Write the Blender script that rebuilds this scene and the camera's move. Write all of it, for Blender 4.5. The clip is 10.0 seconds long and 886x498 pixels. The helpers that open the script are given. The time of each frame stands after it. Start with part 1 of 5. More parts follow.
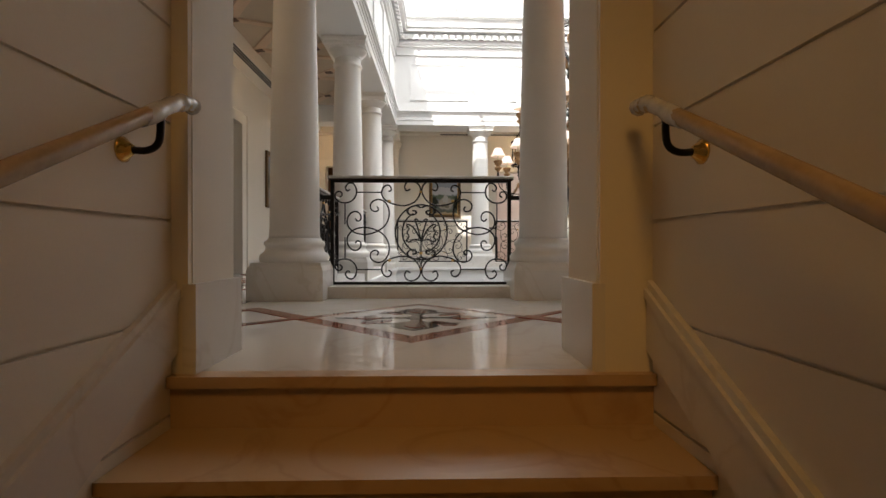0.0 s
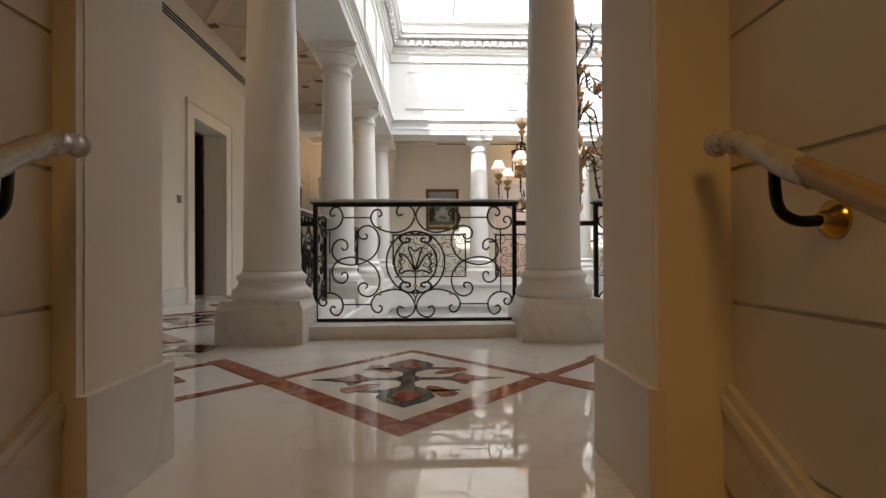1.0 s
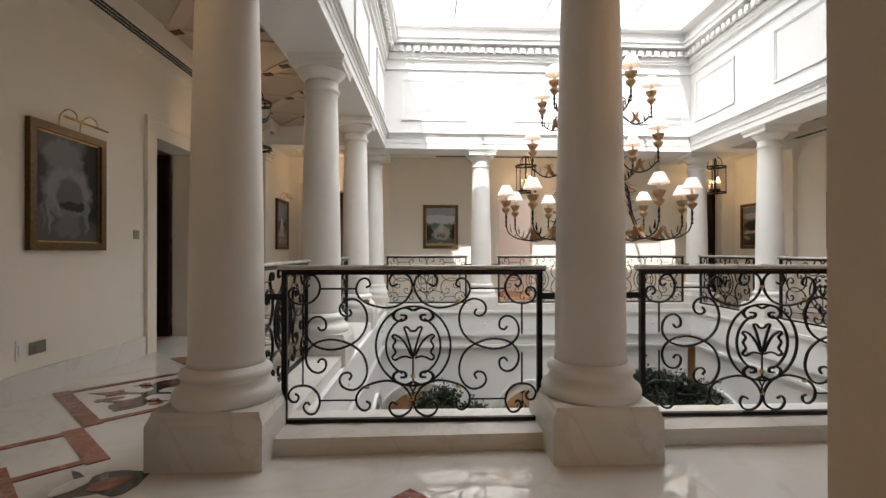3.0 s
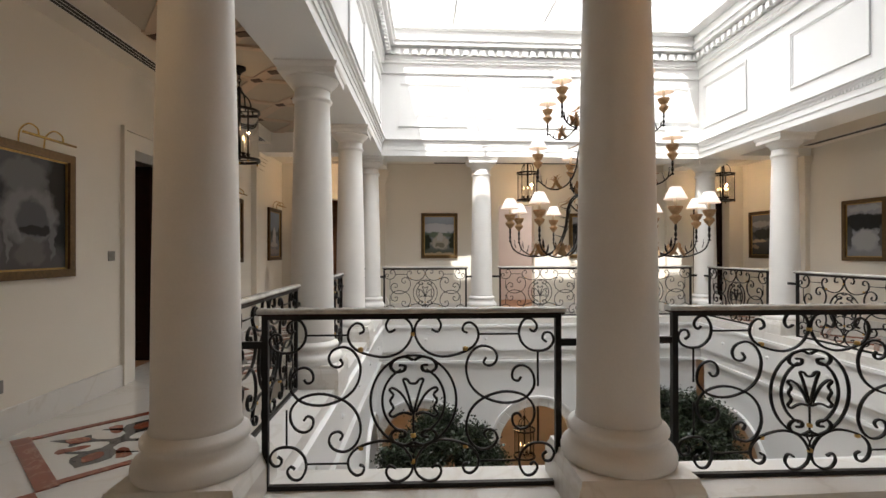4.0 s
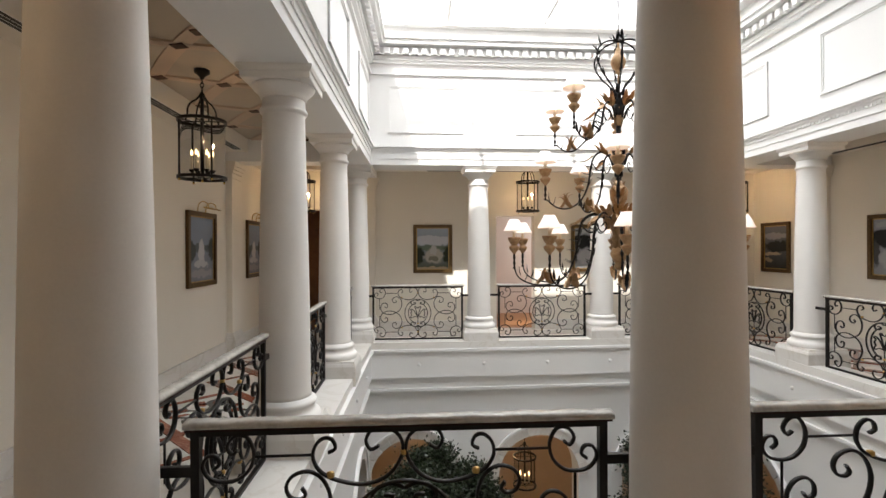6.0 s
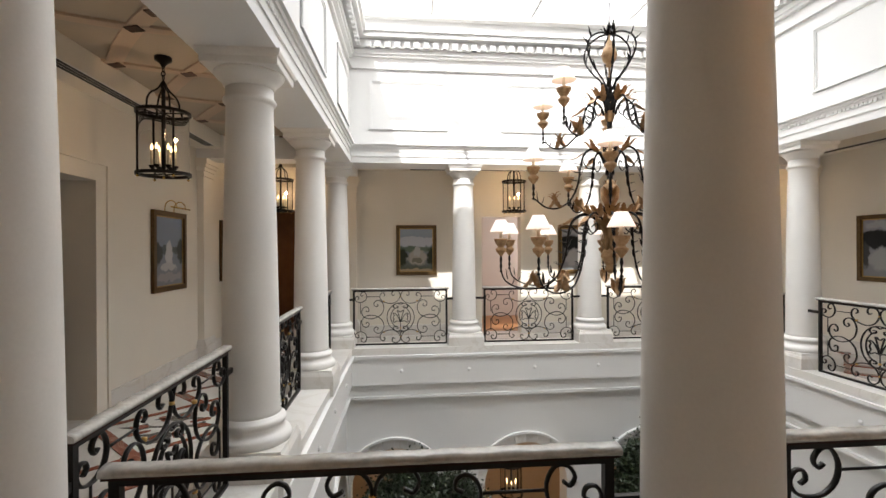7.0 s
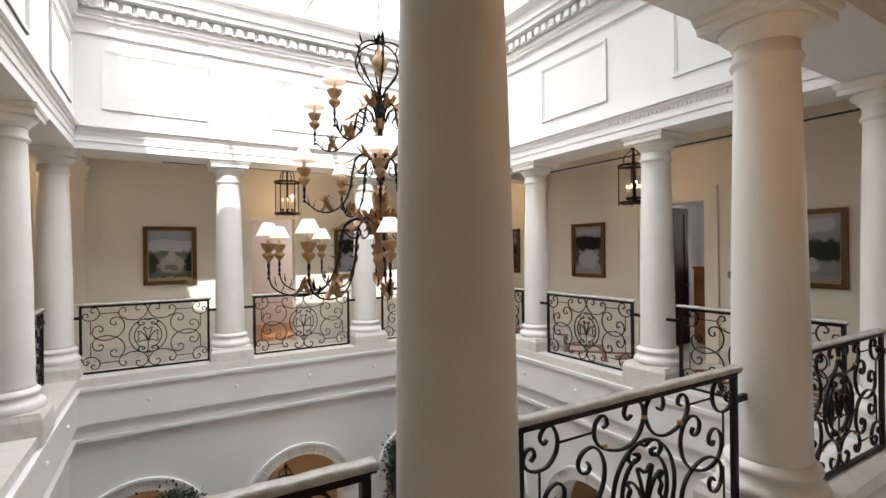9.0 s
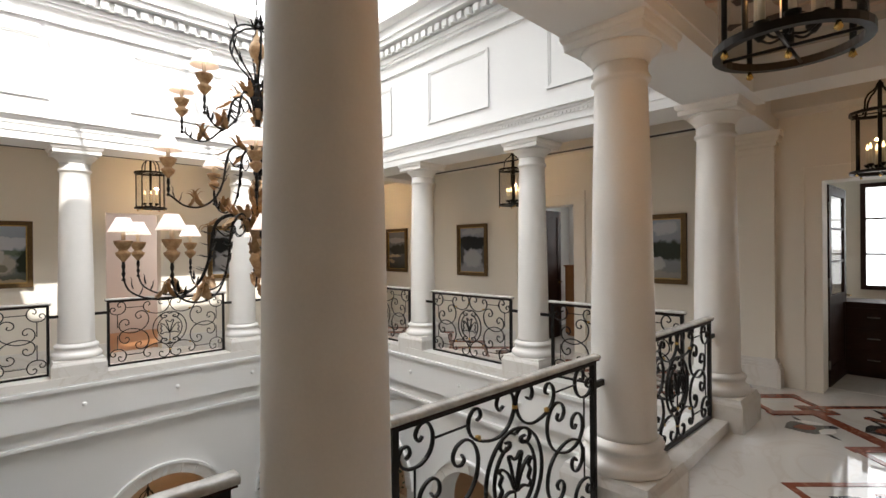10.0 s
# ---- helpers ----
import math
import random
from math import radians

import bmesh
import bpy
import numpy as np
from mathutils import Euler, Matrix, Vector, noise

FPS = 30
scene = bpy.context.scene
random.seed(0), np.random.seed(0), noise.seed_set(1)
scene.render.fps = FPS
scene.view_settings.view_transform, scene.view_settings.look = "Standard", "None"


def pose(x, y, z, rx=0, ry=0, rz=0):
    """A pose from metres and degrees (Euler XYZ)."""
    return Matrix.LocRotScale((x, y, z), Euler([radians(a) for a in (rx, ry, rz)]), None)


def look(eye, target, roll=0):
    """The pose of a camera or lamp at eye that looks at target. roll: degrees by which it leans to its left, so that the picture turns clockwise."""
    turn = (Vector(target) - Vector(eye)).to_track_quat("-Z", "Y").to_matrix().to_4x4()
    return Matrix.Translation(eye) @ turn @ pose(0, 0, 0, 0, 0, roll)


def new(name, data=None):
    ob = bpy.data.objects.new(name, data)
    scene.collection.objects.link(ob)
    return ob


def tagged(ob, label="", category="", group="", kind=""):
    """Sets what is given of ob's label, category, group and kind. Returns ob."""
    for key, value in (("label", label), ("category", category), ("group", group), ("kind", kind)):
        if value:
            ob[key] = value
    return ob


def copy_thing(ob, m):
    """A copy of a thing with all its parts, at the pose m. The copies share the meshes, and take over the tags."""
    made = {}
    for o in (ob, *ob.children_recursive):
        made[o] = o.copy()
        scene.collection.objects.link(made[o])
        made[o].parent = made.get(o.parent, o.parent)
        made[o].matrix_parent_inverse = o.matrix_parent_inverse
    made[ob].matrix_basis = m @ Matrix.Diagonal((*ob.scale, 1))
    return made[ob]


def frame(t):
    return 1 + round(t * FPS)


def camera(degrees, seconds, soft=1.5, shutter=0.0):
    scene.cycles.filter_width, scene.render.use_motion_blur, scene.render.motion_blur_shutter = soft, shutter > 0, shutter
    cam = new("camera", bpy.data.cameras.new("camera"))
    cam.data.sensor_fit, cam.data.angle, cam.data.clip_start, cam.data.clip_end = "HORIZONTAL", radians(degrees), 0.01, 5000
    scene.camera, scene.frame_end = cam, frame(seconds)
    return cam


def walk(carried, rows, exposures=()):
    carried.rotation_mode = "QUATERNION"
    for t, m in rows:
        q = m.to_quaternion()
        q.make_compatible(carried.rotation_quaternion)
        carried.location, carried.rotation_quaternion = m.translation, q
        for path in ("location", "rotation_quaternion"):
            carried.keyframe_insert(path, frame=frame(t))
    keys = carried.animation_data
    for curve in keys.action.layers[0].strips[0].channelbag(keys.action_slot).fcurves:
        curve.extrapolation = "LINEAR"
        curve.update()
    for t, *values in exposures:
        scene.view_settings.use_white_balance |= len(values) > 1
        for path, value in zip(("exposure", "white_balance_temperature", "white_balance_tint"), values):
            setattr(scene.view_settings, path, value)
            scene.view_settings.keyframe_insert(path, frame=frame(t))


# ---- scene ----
cam = camera(85.0, 10.0)
PATH = [
    (0, (0.085, -4.058, 0.401), (0.133, -2.059, 0.395), -0.0),
    (0.5, (0.087, -3.829, 0.512), (0.144, -1.829, 0.513), -0.1),
    (1, (0.102, -3.611, 0.602), (0.159, -1.611, 0.616), -0.3),
    (1.5, (0.111, -3.401, 0.734), (0.169, -1.401, 0.745), -0.2),
    (2, (0.107, -3.201, 0.843), (0.170, -1.201, 0.854), -0.1),
    (2.5, (0.088, -3.012, 0.966), (0.157, -1.013, 0.973), -0.0),
    (4, (0.042, -2.459, 1.289), (0.130, -0.460, 1.296), -0.1),
    (4.5, (0.052, -2.295, 1.378), (0.145, -0.297, 1.381), -0.1),
    (5, (0.041, -2.115, 1.461), (0.144, -0.117, 1.468), -0.1),
    (5.5, (0.024, -1.943, 1.574), (0.139, 0.054, 1.571), -0.2),
    (7, (0.081, -1.486, 1.624), (0.263, 0.506, 1.623), -0.3),
    (7.5, (0.090, -1.391, 1.623), (0.402, 0.584, 1.625), -0.2),
    (8, (0.127, -1.346, 1.622), (0.662, 0.580, 1.630), -0.4),
    (8.5, (0.160, -1.375, 1.641), (0.929, 0.472, 1.645), -0.6),
    (9, (0.195, -1.399, 1.642), (1.219, 0.320, 1.645), -0.7),
    (9.5, (0.236, -1.411, 1.641), (1.463, 0.168, 1.641), -0.7),
    (10, (0.250, -1.416, 1.635), (1.633, 0.030, 1.632), -0.5),
]
walk(cam, [(t, look(eye, aim, roll)) for t, eye, aim, roll in PATH])

# ---- world, sun, exposure ----
scene.view_settings.exposure = 0.64
world = bpy.data.worlds.new("world")
scene.world = world
world.use_nodes = True
wn = world.node_tree
sky = wn.nodes.new("ShaderNodeTexSky")
sky.sky_type, sky.sun_disc = "NISHITA", False
SUN_WAY = Vector((0.27, 0.90, -1.0)).normalized()
sky.sun_elevation = math.asin(-SUN_WAY.z)
sky.sun_rotation = math.atan2(-SUN_WAY.x, -SUN_WAY.y)
sky.air_density, sky.dust_density = 1.0, 3.0
wn.links.new(sky.outputs[0], wn.nodes["Background"].inputs[0])
wn.nodes["Background"].inputs[1].default_value = 0.12
sun = new("sun", bpy.data.lights.new("sun", "SUN"))
sun.data.energy, sun.data.angle, sun.data.color = 4.2, radians(0.6), (1.0, 0.96, 0.90)
sun.rotation_mode = "QUATERNION"
sun.rotation_quaternion = SUN_WAY.to_track_quat("-Z", "Y")


def lamp(name, x, y, z, watts, color, radius):
    ob = new(name, bpy.data.lights.new(name, "POINT"))
    ob.data.energy, ob.data.color, ob.data.shadow_soft_size = watts, color, radius
    ob.location = (x, y, z)
    return ob


WARM = (1.0, 0.62, 0.30)
AMBER = (1.0, 0.46, 0.10)


def area(name, eye, target, size, watts, color):
    ob = new(name, bpy.data.lights.new(name, "AREA"))
    ob.data.energy, ob.data.color, ob.data.size = watts, color, size
    ob.matrix_world = look(eye, target)
    return ob


# stairwell ceiling lamp, the lobby lamps below and the window of the room behind the end door
stair_lamp = area("stair_lamp", (-0.05, -5.0, 2.85), (0.3, -2.6, 0.0), 0.8, 1.5, (1.0, 0.50, 0.12))
stair_lamp.data.spread = radians(56)
# the sky's own light in the skylight opening
area("skylight_glow", (2.11, 3.5, 5.13), (2.11, 3.5, 0), 5.0, 130, (0.94, 0.97, 1.0)).data.spread = radians(122)
for lx in (0.0, 2.11, 4.22):
    lamp("lobby_lamp", lx, 8.0, -1.75, 9, WARM, 0.12)


# ---- materials ----
def material(name, color, rough=0.5, metal=0.0, var=0.06, scale=3.0, fine=60.0, bump=0.0, spec=0.5, second=None, coat=0.0):
    m = bpy.data.materials.new(name)
    m.use_nodes = True
    nt = m.node_tree
    b = nt.nodes["Principled BSDF"]
    co = nt.nodes.new("ShaderNodeTexCoord")
    big = nt.nodes.new("ShaderNodeTexNoise")
    big.inputs["Scale"].default_value, big.inputs["Detail"].default_value = scale, 6
    nt.links.new(co.outputs["Object"], big.inputs["Vector"])
    small = nt.nodes.new("ShaderNodeTexNoise")
    small.inputs["Scale"].default_value, small.inputs["Detail"].default_value = fine, 4
    nt.links.new(co.outputs["Object"], small.inputs["Vector"])
    ramp = nt.nodes.new("ShaderNodeValToRGB")
    ramp.color_ramp.elements[0].position, ramp.color_ramp.elements[1].position = 0.3, 0.7
    dark = second or tuple(c * (1 - 2 * var) for c in color)
    ramp.color_ramp.elements[0].color = (*dark, 1)
    ramp.color_ramp.elements[1].color = (*color, 1)
    add = nt.nodes.new("ShaderNodeMath")
    add.operation, add.inputs[1].default_value = "MULTIPLY_ADD", 0.35
    nt.links.new(small.outputs["Fac"], add.inputs[0])
    half = nt.nodes.new("ShaderNodeMath")
    half.operation, half.inputs[1].default_value = "MULTIPLY", 0.65
    nt.links.new(big.outputs["Fac"], half.inputs[0])
    nt.links.new(half.outputs[0], add.inputs[2])
    nt.links.new(add.outputs[0], ramp.inputs["Fac"])
    nt.links.new(ramp.outputs["Color"], b.inputs["Base Color"])
    b.inputs["Roughness"].default_value, b.inputs["Metallic"].default_value = rough, metal
    b.inputs["Specular IOR Level"].default_value, b.inputs["Coat Weight"].default_value = spec, coat
    rr = nt.nodes.new("ShaderNodeMapRange")
    rr.inputs["To Min"].default_value, rr.inputs["To Max"].default_value = rough * 0.8, min(1.0, rough * 1.2)
    nt.links.new(big.outputs["Fac"], rr.inputs["Value"])
    nt.links.new(rr.outputs[0], b.inputs["Roughness"])
    if bump:
        bp = nt.nodes.new("ShaderNodeBump")
        bp.inputs["Strength"].default_value, bp.inputs["Distance"].default_value = bump, 0.004
        nt.links.new(add.outputs[0], bp.inputs["Height"])
        nt.links.new(bp.outputs[0], b.inputs["Normal"])
    return m


def glow(name, color, strength, base=(0.8, 0.8, 0.8)):
    m = material(name, base, 0.6)
    b = m.node_tree.nodes["Principled BSDF"]
    b.inputs["Emission Color"].default_value, b.inputs["Emission Strength"].default_value = (*color, 1), strength
    return m


def veined(name, color, vein, rough, scale):
    m = material(name, color, rough, var=0.03, scale=scale)
    nt = m.node_tree
    b = nt.nodes["Principled BSDF"]
    co = nt.nodes.new("ShaderNodeTexCoord")
    wav = nt.nodes.new("ShaderNodeTexNoise")
    wav.inputs["Scale"].default_value, wav.inputs["Detail"].default_value, wav.inputs["Distortion"].default_value = scale * 0.7, 8, 1.4
    nt.links.new(co.outputs["Object"], wav.inputs["Vector"])
    ramp = nt.nodes.new("ShaderNodeValToRGB")
    e = ramp.color_ramp.elements
    e[0].position, e[0].color = 0.47, (0, 0, 0, 1)
    e[1].position, e[1].color = 0.53, (0, 0, 0, 1)
    mid = e.new(0.5)
    mid.color = (0.6, 0.6, 0.6, 1)
    nt.links.new(wav.outputs["Fac"], ramp.inputs["Fac"])
    mix = nt.nodes.new("ShaderNodeMix")
    mix.data_type = "RGBA"
    old = b.inputs["Base Color"].links[0].from_socket
    nt.links.new(ramp.outputs["Color"], mix.inputs["Factor"])
    nt.links.new(old, mix.inputs["A"])
    mix.inputs["B"].default_value = (*vein, 1)
    nt.links.new(mix.outputs["Result"], b.inputs["Base Color"])
    return m


PLASTER = material("plaster", (0.80, 0.75, 0.66), 0.75, var=0.03, scale=1.2, fine=140, bump=0.06)
WHITE = material("white_paint", (0.80, 0.795, 0.78), 0.6, var=0.02, scale=1.5, fine=120, bump=0.05)
STONE = material("column_stone", (0.80, 0.78, 0.745), 0.5, var=0.045, scale=2.5, fine=90, bump=0.08)
BASE = veined("base_marble", (0.73, 0.705, 0.665), (0.60, 0.56, 0.50), 0.3, 2.0)
FLOOR = veined("floor_marble", (0.68, 0.66, 0.625), (0.58, 0.54, 0.49), 0.028, 1.6)
FLOOR.node_tree.nodes["Principled BSDF"].inputs["Specular IOR Level"].default_value = 0.85
RED = veined("red_marble", (0.24, 0.065, 0.035), (0.42, 0.20, 0.13), 0.08, 6.0)
DARK = veined("dark_marble", (0.045, 0.042, 0.042), (0.16, 0.15, 0.14), 0.08, 9.0)
STAIR = veined("stair_marble", (0.50, 0.35, 0.20), (0.38, 0.24, 0.12), 0.35, 2.0)
IRON = material("wrought_iron", (0.018, 0.016, 0.015), 0.42, metal=0.6, var=0.2, scale=20, bump=0.15)
GOLD = material("gilding", (0.62, 0.40, 0.14), 0.38, metal=0.85, var=0.25, scale=25, bump=0.2)
BRASS = material("brass", (0.80, 0.55, 0.18), 0.2, metal=1.0, var=0.08, scale=12)
BRONZE = material("aged_gilt_wood", (0.54, 0.35, 0.18), 0.45, metal=0.2, var=0.25, scale=22, bump=0.3, second=(0.26, 0.13, 0.05))
RAILWOOD = material("rail_wood", (0.46, 0.33, 0.19), 0.25, var=0.15, scale=9)
DARKWOOD = material("dark_wood", (0.035, 0.014, 0.009), 0.6, var=0.25, scale=8, spec=0.2)
WOOD = material("warm_wood", (0.36, 0.16, 0.06), 0.4, var=0.2, scale=7)
BROWN = material("brown_inlay", (0.075, 0.035, 0.02), 0.6, var=0.15, scale=12)
TAN = material("rib_paint", (0.56, 0.43, 0.32), 0.7, var=0.05, scale=6)
# cream plaster darkened towards tan: the gallery's shade is in the colour
CEILING_SHADED = material("ceiling_shaded_plaster", (0.46, 0.395, 0.31), 0.8, var=0.03, scale=1.3, fine=110, bump=0.05)
BLACK = material("slot_black", (0.012, 0.012, 0.012), 0.6, var=0.2)
FILM = material("plastic_film", (0.62, 0.60, 0.56), 0.2, var=0.2, scale=14, bump=0.5)
STEEL = material("brushed_plate", (0.30, 0.29, 0.27), 0.4, metal=0.8, var=0.1, scale=30)
PINK = material("pink_wall", (0.60, 0.50, 0.45), 0.8, var=0.03)
LEAF = material("tree_leaf", (0.032, 0.050, 0.022), 0.4, var=0.3, scale=5)
BARK = material("bark", (0.12, 0.08, 0.05), 0.8, var=0.3, scale=18, bump=0.5)
TERRA = material("pot_clay", (0.40, 0.33, 0.25), 0.7, var=0.15, scale=10, bump=0.2)
SHADE = glow("lampshade", (1.0, 0.72, 0.54), 0.3, (0.82, 0.74, 0.68))
BULB = glow("bulb", (1.0, 0.66, 0.30), 3.5)
CANDLE = material("candle_sleeve", (0.78, 0.70, 0.56), 0.5)
DAYPANE = glow("daylight_backdrop", (0.95, 0.98, 1.0), 1.6)

GLASS = bpy.data.materials.new("clear_glass")
GLASS.use_nodes = True
gb = GLASS.node_tree.nodes["Principled BSDF"]
gb.inputs["Transmission Weight"].default_value, gb.inputs["Roughness"].default_value, gb.inputs["IOR"].default_value = 1.0, 0.02, 1.05


def painting(name, upper, lower, layers):
    """An oil picture: a ground that fades from upper to lower, and soft-edged painted masses on it: (x, z, half width, half height, colour), in metres from the middle."""
    m = material(name, upper, 0.55, bump=0.15, spec=0.25)
    nt = m.node_tree
    b = nt.nodes["Principled BSDF"]
    co = nt.nodes.new("ShaderNodeTexCoord")
    ns = nt.nodes.new("ShaderNodeTexNoise")
    ns.inputs["Scale"].default_value, ns.inputs["Detail"].default_value = 9.0, 9
    nt.links.new(co.outputs["Object"], ns.inputs["Vector"])
    off = nt.nodes.new("ShaderNodeVectorMath")
    off.operation, off.inputs[1].default_value = "SUBTRACT", (0.5, 0.5, 0.5)
    nt.links.new(ns.outputs["Color"], off.inputs[0])
    amt = nt.nodes.new("ShaderNodeVectorMath")
    amt.operation = "SCALE"
    amt.inputs["Scale"].default_value = 0.16
    nt.links.new(off.outputs[0], amt.inputs[0])
    warped = nt.nodes.new("ShaderNodeVectorMath")
    nt.links.new(co.outputs["Object"], warped.inputs[0])
    nt.links.new(amt.outputs[0], warped.inputs[1])
    sep = nt.nodes.new("ShaderNodeSeparateXYZ")
    nt.links.new(warped.outputs[0], sep.inputs[0])
    ramp = nt.nodes.new("ShaderNodeMapRange")
    ramp.inputs["From Min"].default_value, ramp.inputs["From Max"].default_value = -0.4, 0.4
    nt.links.new(sep.outputs["Z"], ramp.inputs["Value"])
    base = nt.nodes.new("ShaderNodeMix")
    base.data_type = "RGBA"
    nt.links.new(ramp.outputs[0], base.inputs["Factor"])
    base.inputs["A"].default_value, base.inputs["B"].default_value = (*lower, 1), (*upper, 1)
    color = base.outputs["Result"]
    for x, z, w, h, c in layers:
        mp = nt.nodes.new("ShaderNodeMapping")
        mp.inputs["Location"].default_value, mp.inputs["Scale"].default_value = (-x / w, 0, -z / h), (1 / w, 0, 1 / h)
        nt.links.new(warped.outputs[0], mp.inputs["Vector"])
        ln = nt.nodes.new("ShaderNodeVectorMath")
        ln.operation = "LENGTH"
        nt.links.new(mp.outputs[0], ln.inputs[0])
        mk = nt.nodes.new("ShaderNodeMapRange")
        mk.inputs["From Min"].default_value, mk.inputs["From Max"].default_value = 1.1, 0.85
        nt.links.new(ln.outputs["Value"], mk.inputs["Value"])
        mix = nt.nodes.new("ShaderNodeMix")
        mix.data_type = "RGBA"
        nt.links.new(mk.outputs[0], mix.inputs["Factor"])
        nt.links.new(color, mix.inputs["A"])
        mix.inputs["B"].default_value = (*c, 1)
        color = mix.outputs["Result"]
    nt.links.new(color, b.inputs["Base Color"])
    return m


# ---- mesh tools ----
def box(bm, x0, x1, y0, y1, z0, z1):
    v = [bm.verts.new((x, y, z)) for z in (z0, z1) for y in (y0, y1) for x in (x0, x1)]
    for f in ((0, 2, 3, 1), (4, 5, 7, 6), (0, 1, 5, 4), (2, 6, 7, 3), (0, 4, 6, 2), (1, 3, 7, 5)):
        bm.faces.new([v[i] for i in f])
    return v


def lathe(bm, profile, n=24, at=(0, 0, 0), smooth=True, caps=True):
    rings = []
    for r, z in profile:
        rings.append([bm.verts.new((at[0] + r * math.cos(a), at[1] + r * math.sin(a), at[2] + z)) for a in (2 * math.pi * i / n for i in range(n))])
    for a, b in zip(rings, rings[1:]):
        for i in range(n):
            f = bm.faces.new((a[i], a[(i + 1) % n], b[(i + 1) % n], b[i]))
            f.smooth = smooth
    if caps:
        bm.faces.new(rings[0][::-1])
        bm.faces.new(rings[-1])


def stack(bm, profile):
    """Square mouldings: rings of half width w at height z."""
    rings = [[bm.verts.new((sx * w, sy * w, z)) for sx, sy in ((-1, -1), (1, -1), (1, 1), (-1, 1))] for w, z in profile]
    for a, b in zip(rings, rings[1:]):
        for i in range(4):
            bm.faces.new((a[i], a[(i + 1) % 4], b[(i + 1) % 4], b[i]))
    bm.faces.new(rings[0][::-1])
    bm.faces.new(rings[-1])


def spline(points, steps=4):
    p = [Vector(q) for q in points]
    out = []
    for i in range(len(p) - 1):
        a, b, c, d = p[max(i - 1, 0)], p[i], p[i + 1], p[min(i + 2, len(p) - 1)]
        for s in range(steps):
            t = s / steps
            out.append(0.5 * ((2 * b) + (c - a) * t + (2 * a - 5 * b + 4 * c - d) * t * t + (3 * b - a - 3 * c + d) * t ** 3))
    return out + [p[-1]]


def tube(bm, pts, r, n=6, taper=None):
    pts = [Vector(p) for p in pts]
    rings = []
    side = None
    for i, p in enumerate(pts):
        d = (pts[min(i + 1, len(pts) - 1)] - pts[max(i - 1, 0)]).normalized()
        if side is None:
            side = d.orthogonal().normalized()
        side = (side - d * side.dot(d)).normalized()
        up = d.cross(side)
        q = r * (taper(i / (len(pts) - 1)) if taper else 1)
        rings.append([bm.verts.new(p + (side * math.cos(a) + up * math.sin(a)) * q) for a in (2 * math.pi * k / n for k in range(n))])
    for a, b in zip(rings, rings[1:]):
        for k in range(n):
            bm.faces.new((a[k], a[(k + 1) % n], b[(k + 1) % n], b[k])).smooth = True
    bm.faces.new(rings[0][::-1])
    bm.faces.new(rings[-1])


def prism(bm, pts, z0, z1):
    lo, hi = [bm.verts.new((x, y, z0)) for x, y in pts], [bm.verts.new((x, y, z1)) for x, y in pts]
    bm.faces.new(lo[::-1])
    bm.faces.new(hi)
    for i in range(len(pts)):
        j = (i + 1) % len(pts)
        bm.faces.new((lo[i], lo[j], hi[j], hi[i]))


def sheet(bm, rows):
    grid = [[bm.verts.new(p) for p in row] for row in rows]
    for a, b in zip(grid, grid[1:]):
        for i in range(len(a) - 1):
            bm.faces.new((a[i], a[i + 1], b[i + 1], b[i])).smooth = True


def mesh_of(name, bm, mat, bevel=0.0):
    if bevel:
        bmesh.ops.bevel(bm, geom=[e for e in bm.edges if len(e.link_faces) == 2 and e.calc_face_angle(0) > 0.6], offset=bevel, segments=2, affect="EDGES", clamp_overlap=True)
    bmesh.ops.recalc_face_normals(bm, faces=bm.faces)
    me = bpy.data.meshes.new(name)
    bm.to_mesh(me)
    bm.free()
    me.materials.append(mat)
    return me


def part(name, bm, mat, parent, label="", m=None, bevel=0.0):
    ob = new(name, mesh_of(name, bm, mat, bevel) if isinstance(bm, bmesh.types.BMesh) else bm)
    ob.parent = parent
    if m is not None:
        ob.matrix_basis = m
    if label:
        ob["label"] = label
    return ob


def thing(name, label, category, m=None, group="", kind=""):
    ob = tagged(new(name), label, category, group, kind)
    ob.empty_display_size = 0.1
    if m is not None:
        ob.matrix_basis = m
    return ob


def solid(name, mat, boxes, label, category, bevel=0.0, kind="structure", skew=False):
    bm = bmesh.new()
    for b in boxes:
        box(bm, *b)
    if skew:
        askew(bm)
    return tagged(new(name, mesh_of(name, bm, mat, bevel)), label, category, "", kind)


# ---- plan ----
CX = (-1.0, 1.03, 3.16, 5.27)
CY = (-0.12, 2.07, 4.22, 6.33)


def grid(x, y):
    """The hall is very slightly out of square."""
    return x + 0.0166 * y, y + 0.0166 * x


def askew(bm):
    """Lays a mesh that was drawn square on the hall's own axes."""
    for v in bm.verts:
        v.co.x, v.co.y = grid(v.co.x, v.co.y)


BX, BY = (0.0, 2.11, 4.22), (1.04, 3.18, 5.28)
WL, WR, WF, WN = -2.84, 6.95, 7.65, -2.17
AX0, AX1, AY0, AY1 = -0.745, 4.98, 0.22, 6.04
CEIL, LOW = 3.30, -4.3
OX0, OX1 = -0.68, 0.625

# ---- large structure ----
solid("floor", FLOOR, [(WL - 0.3, WR + 2.4, WN - 0.325, 0.1, -0.33, 0), (WL - 2.2, AX0 - 0.02, 0.1, WF + 0.3, -0.33, 0),
                       (AX1 + 0.02, WR + 2.4, 0.1, WF + 0.3, -0.33, 0), (AX0 - 0.02, AX1 + 0.02, 6.55, WF + 2.6, -0.33, 0)],
      "polished cream marble gallery floor with red inlay", "floor", skew=True)
